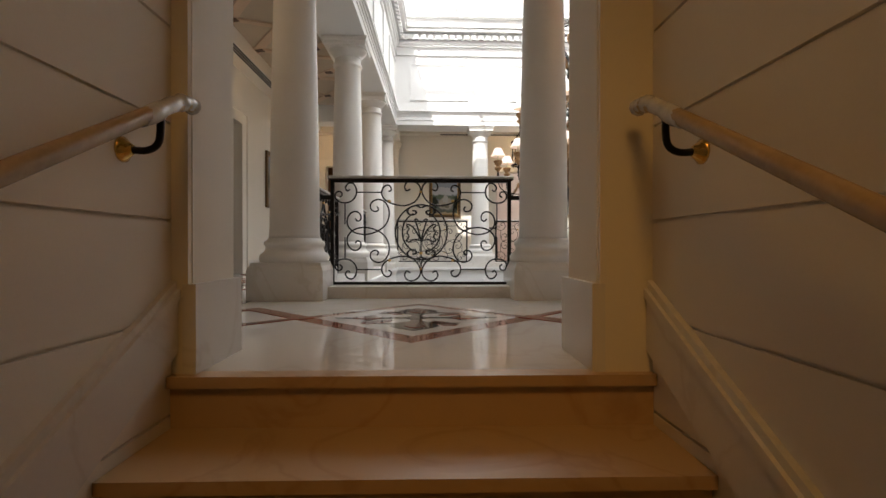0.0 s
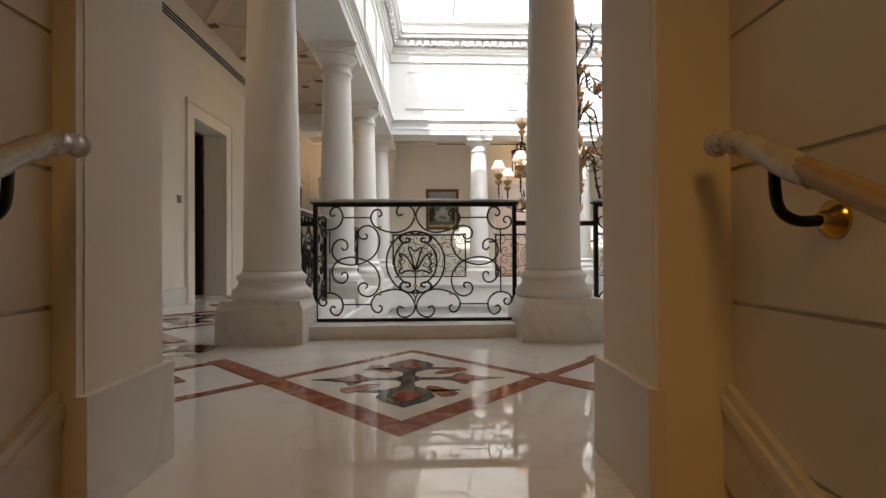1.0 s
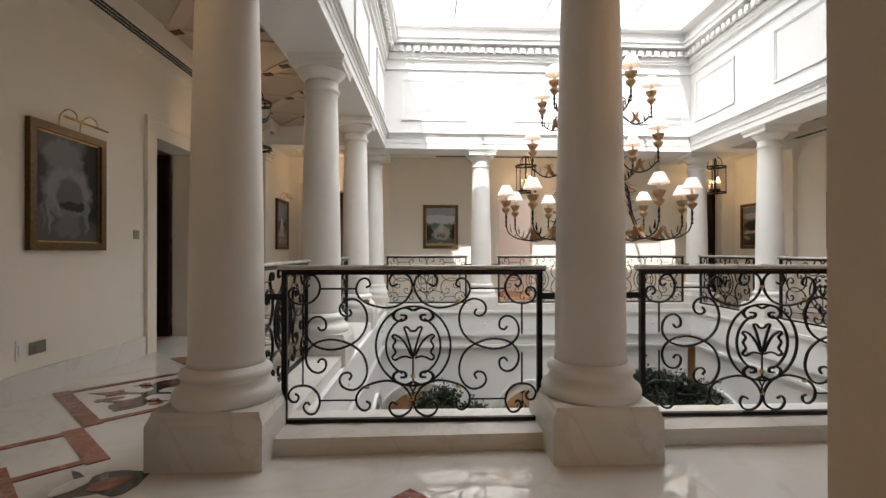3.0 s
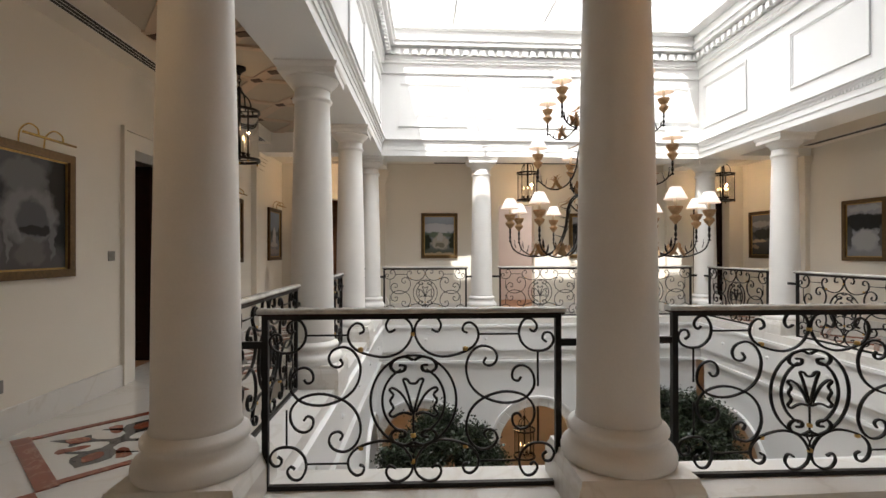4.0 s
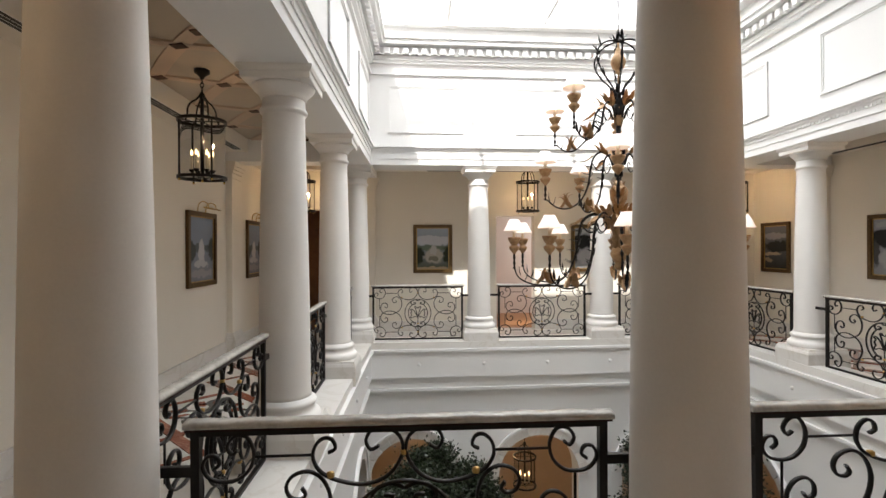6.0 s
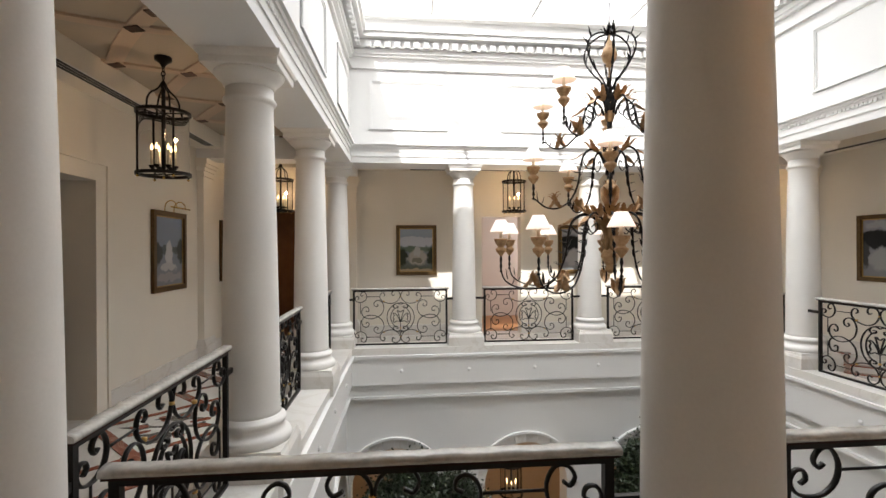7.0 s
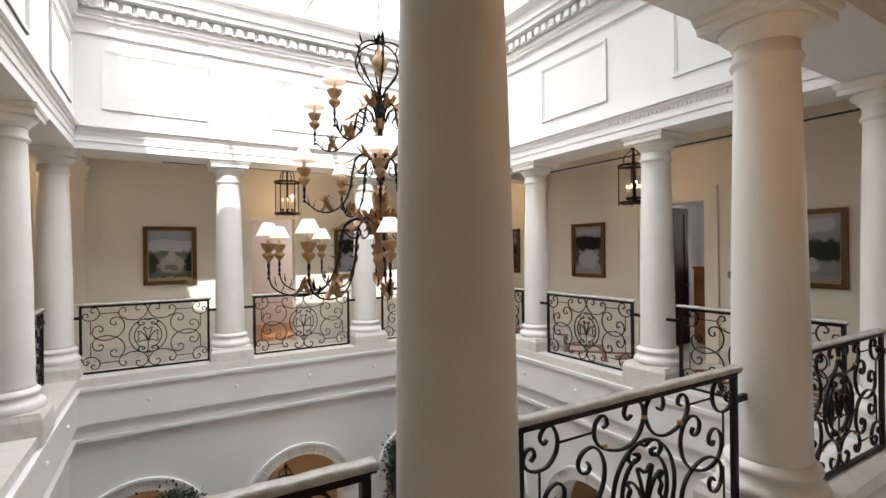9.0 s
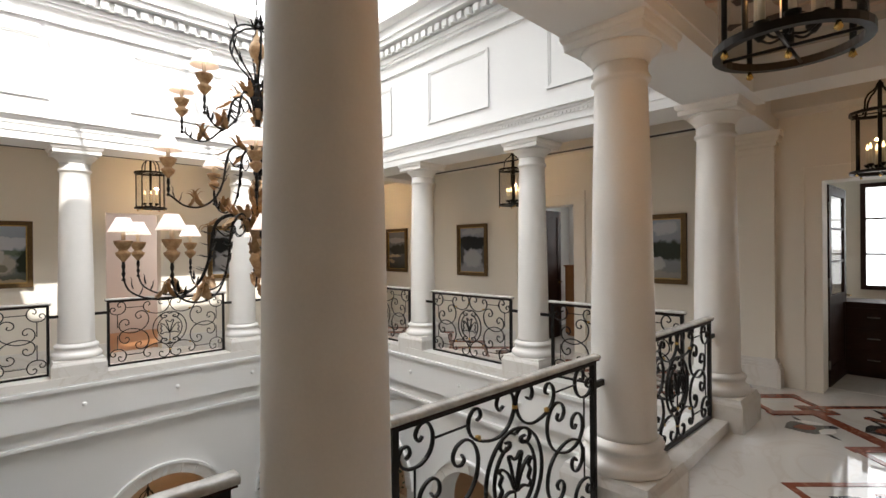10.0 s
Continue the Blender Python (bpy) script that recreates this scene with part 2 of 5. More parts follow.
# raised marble curb below the railings
solid("curb", BASE, [(AX0 - 0.42, AX1 + 0.42, AY1, 6.53, 0.0, 0.09), (AX0 - 0.42, AX0, AY0, AY1, 0.0, 0.09), (AX1, AX1 + 0.42, AY0, AY1, 0.0, 0.09)],
      "pale marble curb round the open atrium", "curb", 0.006, skew=True)

bm = bmesh.new()
prism(bm, [(AX0 - 0.42, -0.25), (AX1 + 0.42, -0.06), (AX1 + 0.42, AY0), (AX0 - 0.42, AY0)], 0.0, 0.09)
tagged(new("curb_near", mesh_of("curb_near", bm, BASE, 0.006)), "pale marble curb below the railings", "curb", "", "structure")


def ring_boxes(d0, d1, z0, z1):
    """Four boxes round the atrium from d0 to d1 outside its inner faces."""
    return [(AX0 - d1, AX1 + d1, AY0 - d1, AY0 - d0, z0, z1), (AX0 - d1, AX1 + d1, AY1 + d0, AY1 + d1, z0, z1),
            (AX0 - d1, AX0 - d0, AY0 - d0, AY1 + d0, z0, z1), (AX1 + d0, AX1 + d1, AY0 - d0, AY1 + d0, z0, z1)]


fascia = thing("fascia", "white painted slab edge with small round studs", "trim", kind="structure")


def ring_parts(name, profile, mat, parent):
    """A moulded profile round the atrium, one part a side."""
    for side in range(4):
        bm = bmesh.new()
        for d0, d1, z0, z1 in profile:
            box(bm, *ring_boxes(d0, d1, z0, z1)[side])
        askew(bm)
        part(name, bm, mat, parent)


ring_parts("ledge", ((0.012, 0.25, -0.02, 0.088),), WHITE, fascia)
ring_parts("top_moulding", ((-0.035, 0.25, -0.06, -0.02), (-0.02, 0.25, -0.085, -0.06)), WHITE, fascia)
ring_parts("slab_edge", ((0.0, 0.25, -0.48, -0.085),), WHITE, fascia)
ring_parts("lower_moulding", ((0.05, 0.25, -0.55, -0.48), (0.07, 0.25, -0.66, -0.55), (0.02, 0.25, -0.70, -0.66)), WHITE, fascia)
bm = bmesh.new()
lathe(bm, [(0.028, 0.0), (0.028, 0.006), (0.022, 0.018), (0.008, 0.026)], 12)
stud = mesh_of("stud", bm, WHITE)
for i in range(5):
    u = AX0 + 0.76 + i * 1.06
    part("stud", stud, WHITE, fascia, "", pose(*grid(u, AY1), -0.27, 90, 0, 0))
    v = AY0 + 0.87 + i * 1.06
    part("stud", stud, WHITE, fascia, "", pose(*grid(AX0, v), -0.27, 0, 90, 0))
    part("stud", stud, WHITE, fascia, "", pose(*grid(AX1, v), -0.27, 0, -90, 0))

# entablature carried by the columns
ent = thing("entablature", "white moulded beam resting on the columns", "beam", kind="structure")
ring_parts("architrave", ((0.0, 0.56, 2.955, 3.05), (-0.012, 0.572, 3.05, 3.065)), WHITE, ent)
ring_parts("frieze", ((0.0, 0.56, 3.065, CEIL + 0.1),), WHITE, ent)
ring_parts("top_moulding", ((-0.012, 0.05, 3.168, 3.19), (-0.03, 0.05, 3.19, 3.225), (-0.06, 0.05, 3.225, 3.25), (-0.02, 0.05, 3.25, 3.275)), WHITE, ent)
# fine row of beads below the top moulding
for side in range(4):
    bm = bmesh.new()
    x0, x1, y0, y1, z0, z1 = ring_boxes(-0.014, 0.004, 3.135, 3.166)[side]
    for i in range(int(5.75 / 0.052)):
        q = 0.03 + i * 0.052
        if side < 2:
            box(bm, AX0 + q, AX0 + q + 0.034, y0, y1, z0, z1)
        else:
            box(bm, x0, x1, AY0 + q, AY0 + q + 0.034, z0, z1)
    askew(bm)
    tagged(part("bead_row", bm, WHITE, ent), kind="stuff")
upper = thing("wall_clerestory", "bright white panelled wall below the skylight", "wall", kind="structure")
ring_parts("wall_side", ((0.02, 0.42, CEIL + 0.06, 5.08),), WHITE, upper)


def panel_frame(along, face, u0, u1, z0, z1, sign):
    """A raised picture-frame moulding on an upper wall. along: 'x' or 'y'; face: the wall's plane; sign: towards the atrium."""
    bm = bmesh.new()
    for w, d in ((0.05, 0.012), (0.028, 0.024)):
        for a0, a1, c0, c1 in ((u0, u1, z0, z0 + w), (u0, u1, z1 - w, z1), (u0, u0 + w, z0 + w, z1 - w), (u1 - w, u1, z0 + w, z1 - w)):
            lo, hi = sorted((face - sign * 0.01, face + sign * d))
            box(bm, *((a0, a1, lo, hi) if along == "x" else (lo, hi, a0, a1)), c0, c1)
    askew(bm)
    part("panel_moulding", bm, WHITE, upper)


for along, face, s0, s1, sign in (("x", AY1 + 0.02, AX0, AX1, -1), ("x", AY0 - 0.02, AX0, AX1, 1), ("y", AX0 - 0.02, AY0, AY1, 1), ("y", AX1 + 0.02, AY0, AY1, -1)):
    L = s1 - s0
    for a, b in ((0.28, 1.50), (L / 2 - 0.51, L / 2 + 0.69), (L - 1.32, L - 0.14)):
        panel_frame(along, face, s0 + a, s0 + b, 3.47, 4.24, sign)

cornice = thing("cornice", "white dentilled cornice round the skylight opening", "cornice", kind="structure")
ring_parts("moulding", ((-0.022, 0.02, 4.40, 4.425), (-0.035, 0.02, 4.58, 4.62), (-0.06, 0.02, 4.62, 4.69), (-0.112, 0.02, 4.69, 4.78), (-0.08, 0.02, 4.78, 4.82), (-0.22, 0.02, 4.82, 4.89), (-0.26, 0.02, 4.89, 4.92), (-0.20, 0.02, 4.92, 5.08)), WHITE, cornice)
bm = bmesh.new()
box(bm, -0.042, 0.042, -0.062, 0.062, 0.0, 0.092)
dentil = mesh_of("dentil", bm, WHITE)
for i in range(39):
    u = AX0 + 0.13 + i * 0.1475
    part("dentil", dentil, WHITE, cornice, "", pose(*grid(u, AY1 - 0.10), 4.69))
    v = AY0 + 0.11 + i * 0.1475
    part("dentil", dentil, WHITE, cornice, "", pose(*grid(AX0 + 0.10, v), 4.69, 0, 0, 90))
    part("dentil", dentil, WHITE, cornice, "", pose(*grid(AX1 - 0.10, v), 4.69, 0, 0, 90))

# gallery ceilings, gallery shade mixed into their colour, with painted ribs round each bay and small brown squares
ceil = solid("ceiling", CEILING_SHADED, ring_boxes(0.35, 5.2, CEIL, CEIL + 0.12), "cream gallery ceiling with ribbed bays", "ceiling")
bm, bq = bmesh.new(), bmesh.new()


def rib_bay(cx, cy, r, hw):
    n = 40
    for i in range(n):
        a, b = 2 * math.pi * i / n, 2 * math.pi * (i + 1) / n
        pts = [(cx + q * math.cos(t), cy + q * math.sin(t)) for t, q in ((a, r - 0.07), (b, r - 0.07), (b, r + 0.07), (a, r + 0.07))]
        prism(bm, pts, CEIL - 0.018, CEIL + 0.01)
    for k in range(8):
        t = 2 * math.pi * (k + 0.5) / 8
        c, s = math.cos(t), math.sin(t)
        end = hw / max(abs(c), abs(s))
        for r0, r1 in ((0.16, r - 0.072), (r + 0.072, max(end, r + 0.1))):
            prism(bm, [(cx + q * c - w * s, cy + q * s + w * c) for q, w in ((r0, -0.04), (r1, -0.04), (r1, 0.04), (r0, 0.04))], CEIL - 0.016, CEIL + 0.01)
        prism(bq, [(cx + q * c - w * s, cy + q * s + w * c) for q, w in ((r - 0.04, -0.05), (r + 0.04, -0.05), (r + 0.04, 0.05), (r - 0.04, 0.05))], CEIL - 0.024, CEIL + 0.01)


GX0, GX1, GY0, GY1 = -1.98, 6.13, -1.12, 7.02


def rib(pts, z, w=0.07):
    for (xa, ya), (xb, yb) in zip(pts, pts[1:]):
        d = Vector((xb - xa, yb - ya, 0)).normalized() * w
        prism(bm, [(xa - d.y, ya + d.x), (xa + d.y, ya - d.x), (xb + d.y, yb - d.x), (xb - d.y, yb + d.x)], z, CEIL + 0.01)


def arc(p, q, r):
    """Smooth line of nine points through p, q and r."""
    out = []
    for i in range(9):
        t = i / 8
        out.append(tuple(2 * (t - 0.5) * (t - 1) * a - 4 * t * (t - 1) * b + 2 * t * (t - 0.5) * c for a, b, c in zip(p, q, r)))
    return out


# crossing curved ribs over the two side galleries, a brown square at each crossing
for x0, sx in ((-2.42, 1), (6.57, -1)):
    for k in range(-4, 5):
        y0 = 2.13 + 0.95 * k
        for ab, z in ((((-0.10, 0.10), (0.54, -0.75), (1.05, -1.22)), CEIL - 0.016), (((-0.10, -0.05), (0.54, 0.19), (1.05, 0.28)), CEIL - 0.020)):
            rib(arc(*[(x0 + sx * a, y0 + b) for a, b in ab]), z, 0.065 if z > CEIL - 0.018 else 0.05)
        for a, b in ((0.0, 0.0), (0.54, 0.19), (0.82, -0.08)):
            prism(bq, [(x0 + sx * (a + u), y0 + b + v) for u, v in ((-0.065, -0.03), (0.05, -0.06), (0.065, 0.03), (-0.05, 0.06))], CEIL - 0.026, CEIL + 0.01)
for bx in BX:
    rib_bay(bx, GY0, 0.55, 0.90)
    rib_bay(bx, GY1, 0.36, 0.55)
part("rib", bm, TAN, ceil)
part("inlay", bq, BROWN, ceil)

# walls of the galleries, with their openings
def wall_with_holes(name, along, face, back, u0, u1, holes, label, z1=CEIL, mat=PLASTER):
    """A wall between face and back; holes: (u0, u1, top) from the floor."""
    bm = bmesh.new()
    lo, hi = sorted((face, back))
    cuts = sorted(holes)
    u = u0
    for a, b, top in cuts + [(u1, u1, z1)]:
        if a > u:
            box(bm, *((u, a, lo, hi) if along == "x" else (lo, hi, u, a)), 0, z1)
        if b > a:
            box(bm, *((a, b, lo, hi) if along == "x" else (lo, hi, a, b)), top, z1)
        u = b
    return tagged(new(name, mesh_of(name, bm, mat)), label, "wall", "", "structure")


wall_with_holes("wall_west", "y", WL, WL - 0.30, WN - 0.3, WF + 0.3, [(2.50, 3.45, 2.30)], "cream plaster gallery wall with a doorway")
wall_with_holes("wall_east", "y", WR, WR + 0.30, WN - 0.3, WF + 0.3, [(-1.42, -0.46, 2.34), (2.62, 3.55, 2.30)], "cream plaster gallery wall with two doorways")
wall_with_holes("wall_north", "x", WF, WF + 0.25, WL - 0.3, WR + 0.3, [(-2.45, -1.55, 2.36), (1.66, 2.42, 2.24), (5.85, 6.65, 2.36)], "cream plaster far gallery wall with doorways")
wall_with_holes("wall_south", "x", WN, WN - 0.32, WL - 0.3, WR + 0.3, [(OX0, OX1, CEIL - 0.001)], "cream plaster wall with the stair opening")

# skirtings
solid("baseboard", BASE, [(WL, WL + 0.022, -2.1, 2.31, 0, 0.20), (WL, WL + 0.022, 3.64, WF - 0.03, 0, 0.20), (WR - 0.022, WR, 3.76, WF - 0.03, 0, 0.20), (WR - 0.022, WR, 0.3, 2.41, 0, 0.20),
                          (-1.37, 1.66, WF - 0.022, WF, 0, 0.20), (2.42, 5.68, WF - 0.022, WF, 0, 0.20), (OX1 + 0.03, WR - 0.03, WN, WN + 0.022, 0, 0.2), (WL + 0.03, OX0 - 0.03, WN, WN + 0.022, 0, 0.2)],
      "pale marble skirting along the gallery walls", "baseboard", 0.004)


# ---- columns ----
def column():
    col = thing("column", "smooth off-white stone column with a moulded base", "column", group="columns round the atrium")
    bm = bmesh.new()
    stack(bm, [(0.285, 0.0), (0.285, 0.225), (0.275, 0.25), (0.268, 0.262), (0.262, 0.285)])
    part("plinth", bm, BASE, col, "square marble plinth")
    bm = bmesh.new()
    lathe(bm, [(0.262, 0.28), (0.27, 0.30), (0.272, 0.325), (0.262, 0.35), (0.245, 0.36), (0.232, 0.375), (0.224, 0.395), (0.226, 0.41), (0.236, 0.42), (0.238, 0.437), (0.23, 0.452), (0.214, 0.458), (0.205, 0.475)], 40)
    part("base_moulding", bm, STONE, col)
    bm = bmesh.new()
    shaft = [(0.203, 0.47), (0.196, 0.50), (0.194, 0.55)]
    for i in range(1, 13):
        t = i / 12
        shaft.append((0.194 - 0.036 * t ** 1.5, 0.55 + 2.08 * t))
    shaft += [(0.166, 2.645), (0.176, 2.652), (0.180, 2.668), (0.174, 2.682), (0.162, 2.69), (0.160, 2.76)]
    lathe(bm, shaft, 48)
    part("shaft", bm, STONE, col)
    bm = bmesh.new()
    lathe(bm, [(0.162, 2.755), (0.172, 2.765), (0.176, 2.78), (0.19, 2.80), (0.215, 2.82), (0.232, 2.84), (0.238, 2.858)], 40)
    part("capital", bm, STONE, col)
    bm = bmesh.new()
    stack(bm, [(0.245, 2.856), (0.25, 2.862), (0.25, 2.905), (0.262, 2.912), (0.272, 2.935), (0.272, 2.955)])
    part("abacus", bm, STONE, col)
    return col


def column_at(ix, iy):
    x, y = grid(CX[ix], CY[iy])
    if ix == 3 and 0 < iy < 3:
        y += 0.07
    return ((-1.015, 1.0, x, x)[ix], (-0.13, -0.12, 0.0, 0.10)[ix]) if iy == 0 else (x, y)


proto = column()
first = True
for ix, x in enumerate(CX):
    for iy, y in enumerate(CY):
        if 0 < ix < 3 and 0 < iy < 3:
            continue
        if first:
            proto.matrix_basis = pose(*column_at(ix, iy), 0)
            first = False
        else:
            copy_thing(proto, pose(*column_at(ix, iy), 0))


# ---- wrought iron railings ----
def px(points):
    """Pattern units, 290 to the metre, into the panel's own plane."""
    return [((x - 727.5) / 290, 0, (697 - y) / 290) for x, y in points]


CORNER = [(555, 469), (549, 473), (544, 465), (551, 455), (563, 455), (571, 470), (568, 487), (555, 499), (538, 501), (525, 496), (519, 485), (524, 475), (533, 475), (536, 483), (530, 488)]
HEART = [(648, 474), (655, 470), (652, 461), (643, 459), (634, 467), (632, 481), (641, 495), (660, 504), (685, 508), (706, 502), (719, 490), (726, 473), (722, 458), (708, 449), (694, 451), (687, 462), (692, 472), (701, 468)]
LOOP = [(620, 510), (624, 517), (618, 522), (608, 519), (604, 508), (611, 497), (627, 493), (642, 502), (650, 522), (646, 545), (633, 562), (612, 573), (588, 577), (564, 571), (550, 556), (549, 539), (557, 526), (570, 522), (580, 529), (581, 541), (573, 545), (568, 539)]
TULIP_MID = [(727, 592), (722, 572), (716, 552), (712, 541), (718, 541), (722, 546), (727, 547), (732, 546), (736, 541), (742, 541), (738, 552), (732, 572), (727, 592)]
TULIP_SIDE = [(725, 592), (714, 589), (705, 591), (697, 595), (692, 590), (698, 582), (693, 572), (698, 563), (692, 556), (697, 553), (708, 560), (717, 573), (724, 588)]
CURL = [(727, 513), (719, 508), (709, 512), (705, 522), (710, 530), (718, 528), (719, 521), (713, 520)]


def flat_bar(bm):
    """Forged bar: deeper across the panel than it is broad."""
    for v in bm.verts:
        v.co.y *= 1.8


def iron_curve(points, r=0.0066, steps=3):
    bm = bmesh.new()
    tube(bm, spline(points, steps), r, 8)
    flat_bar(bm)
    return mesh_of("scroll", bm, IRON)


def railing(width):
    rail = thing("railing", "black wrought iron balustrade panel with scrolls and a tulip", "railing", group="railings round the atrium")
    flip, flop = Matrix.Diagonal((-1, 1, 1, 1)), Matrix.Translation((0, 0, 0.886)) @ Matrix.Diagonal((1, 1, -1, 1))
    for pts, name in ((CORNER, "scroll"), (HEART, "scroll"), (LOOP, "scroll")):
        me = iron_curve(px(pts))
        for m in (Matrix.Identity(4), flip, flop, flip @ flop):
            part(name, me, IRON, rail, "", m)
    for rx, rz in ((0.217, 0.228), (0.158, 0.170)):
        # the outer oval is closed, the inner one is two bows whose ends run into the curls
        for mid, reach in ((0.0, math.pi),) if rx > 0.2 else ((0.0, 1.16), (math.pi, 1.16)):
            bm = bmesh.new()
            tube(bm, [(rx * math.cos(a), 0, 0.432 + rz * math.sin(a)) for a in (mid - reach + 2 * reach * i / 48 for i in range(49))], 0.0066, 8)
            flat_bar(bm)
            part("oval_ring", bm, IRON, rail)
    me = iron_curve(px(CURL))
    low = Matrix.Translation((0, 0, 0.862)) @ Matrix.Diagonal((1, 1, -1, 1))
    for m in (Matrix.Identity(4), flip, low, flip @ low):
        part("curl", me, IRON, rail, "", m @ Matrix.Diagonal((1.5, 1, 1, 1)))
    part("tulip", iron_curve(px(TULIP_MID)), IRON, rail)
    me = iron_curve(px(TULIP_SIDE))
    part("tulip_leaf", me, IRON, rail)
    part("tulip_leaf", me, IRON, rail, "", flip)
    bm = bmesh.new()
    tube(bm, px([(727, 655), (727, 648)]), 0.006, 6)
    tube(bm, px([(727, 630), (727, 590)]), 0.006, 6)
    tube(bm, px([(727, 648), (722, 639), (727, 630)]), 0.005, 6)
    tube(bm, px([(727, 648), (732, 639), (727, 630)]), 0.005, 6)
    part("stem", bm, IRON, rail)
    bm = bmesh.new()
    lathe(bm, [(0.004, -0.012), (0.014, -0.008), (0.014, 0.008), (0.004, 0.012)], 10)
    collar = mesh_of("gilt_collar", bm, GOLD)
    for x, y in ((727, 475), (727, 660), (727, 622), (650, 497), (804, 497), (650, 639), (804, 639)):
        part("gilt_collar", collar, GOLD, rail, "rubbed gilt collar", Matrix.Translation(px([(x, y)])[0]))
    bars = [((x, y0), (x, y1)) for x in (543, 912) for y0, y1 in ((502, 553), (583, 634))]
    bars += [((x0, y), (x1, y)) for x0, x1 in ((571, 632), (823, 884)) for y in (476, 661)]
    for ends in bars:
        bm = bmesh.new()
        tube(bm, px(ends), 0.0055, 6)
        part("thin_bar", bm, IRON, rail)
    h = width / 2
    for s in (-1, 1):
        bm = bmesh.new()
        box(bm, s * h - 0.015, s * h + 0.015, -0.015, 0.015, 0.0, 0.862)
        part("post", bm, IRON, rail, bevel=0.003)
        bm = bmesh.new()
        box(bm, *sorted((s * (h + 0.015), s * (h + 0.17))), -0.011, 0.011, 0.70, 0.735)
        part("wall_stub", bm, IRON, rail, bevel=0.003)
    bm = bmesh.new()
    box(bm, -h + 0.015, h - 0.015, -0.015, 0.015, 0.0, 0.022)
    part("bottom_rail", bm, IRON, rail)
    bm = bmesh.new()
    box(bm, -h + 0.015, h - 0.015, -0.015, 0.015, 0.842, 0.862)
    part("top_rail", bm, IRON, rail)
    bm = bmesh.new()
    box(bm, -h - 0.03, h + 0.03, -0.027, 0.027, 0.863, 0.886)
    hr = part("handrail", bm, DARKWOOD, rail, "dark flat handrail", bevel=0.006)
    bm = bmesh.new()
    sec = [(-0.031, 0.872), (0.031, 0.872), (0.033, 0.884), (0.028, 0.894), (0.014, 0.898), (-0.014, 0.898), (-0.028, 0.894), (-0.033, 0.884)]
    ends = []
    n = 72
    for i in range(n + 1):
        x = -h - 0.036 + (2 * h + 0.072) * i / n
        k = 1 + (0.02 * math.sin(i * 0.9) + 0.012 * math.sin(i * 2.1)) * (0 < i < n)
        ends.append([bm.verts.new((x, y * k, 0.872 + (z - 0.872) * (1 + 0.05 * math.sin(i * 0.7) + 0.05 * math.sin(i * 1.9 + y * 60)))) for y, z in sec])
    for a, b in zip(ends, ends[1:]):
        for k in range(8):
            bm.faces.new((a[k], a[(k + 1) % 8], b[(k + 1) % 8], b[k])).smooth = True
    bm.faces.new(ends[0])
    bm.faces.new(ends[-1][::-1])
    part("film", bm, FILM, hr, "wrinkled protective plastic film")
    return rail


RAIL_Z = 0.092
proto = railing(1.48)
spots = [pose(*grid(x, 0.0), RAIL_Z) for x in BX] + [pose(*grid(x, 6.31), RAIL_Z) for x in BX]
spots += [pose(*grid(-1.06, y), RAIL_Z, 0, 0, 90) for y in BY] + [pose(*grid(5.18, y), RAIL_Z, 0, 0, -90) for y in BY]
proto.matrix_basis = spots[0] @ Matrix.Diagonal((1, 1, 1.012, 1))
for m in spots[1:]:
    copy_thing(proto, m)

# ---- pilasters at the gallery corners, and the beams over them ----
def pilaster(m):
    p = thing("pilaster", "cream stone pilaster against the gallery wall", "pilaster", m, "pilasters on the gallery walls")
    bm = bmesh.new()
    box(bm, -0.17, 0.17, 0.0, 0.09, 0.30, 2.72)
    part("shaft", bm, PLASTER, p, bevel=0.004)
    bm = bmesh.new()
    for w, d, z0, z1 in ((0.235, 0.15, 0.0, 0.22), (0.22, 0.135, 0.22, 0.26), (0.205, 0.12, 0.26, 0.29), (0.19, 0.105, 0.29, 0.32)):
        box(bm, -w, w, 0.0, d, z0, z1)
    part("base", bm, BASE, p, bevel=0.004)
    bm = bmesh.new()
    for w, d, z0, z1 in ((0.185, 0.105, 2.70, 2.73), (0.20, 0.12, 2.78, 2.83), (0.225, 0.145, 2.83, 2.88), (0.245, 0.165, 2.88, 2.955), (0.175, 0.095, 2.73, 2.78)):
        box(bm, -w, w, 0.0, d, z0, z1)
    part("capital", bm, PLASTER, p, bevel=0.004)
    return p


PW, PE, PN = (-0.17, 6.02), (0.14, 6.02), (-0.87, 5.40)
for y in PW:
    pilaster(pose(WL, y, 0, 0, 0, -90))
for y in PE:
    pilaster(pose(WR, y, 0, 0, 0, 90))
for x in PN:
    pilaster(pose(x, WF, 0, 0, 0, 180))
solid("cross_beam", WHITE, [(WL + 0.002, AX0 - 0.42, y - 0.2, y + 0.2, 2.958, CEIL - 0.002) for y in PW] + [(AX1 + 0.42, WR - 0.002, y - 0.2, y + 0.2, 2.958, CEIL - 0.002) for y in PE]
      + [(x - 0.2, x + 0.2, AY1 + 0.42, WF - 0.002, 2.958, CEIL - 0.002) for x in PN] + [(x - 0.2, x + 0.2, WN + 0.002, AY0 - 0.42, 2.958, CEIL - 0.002) for x in (CX[0], CX[3])],
      "plain cream beam across the gallery corner", "beam")

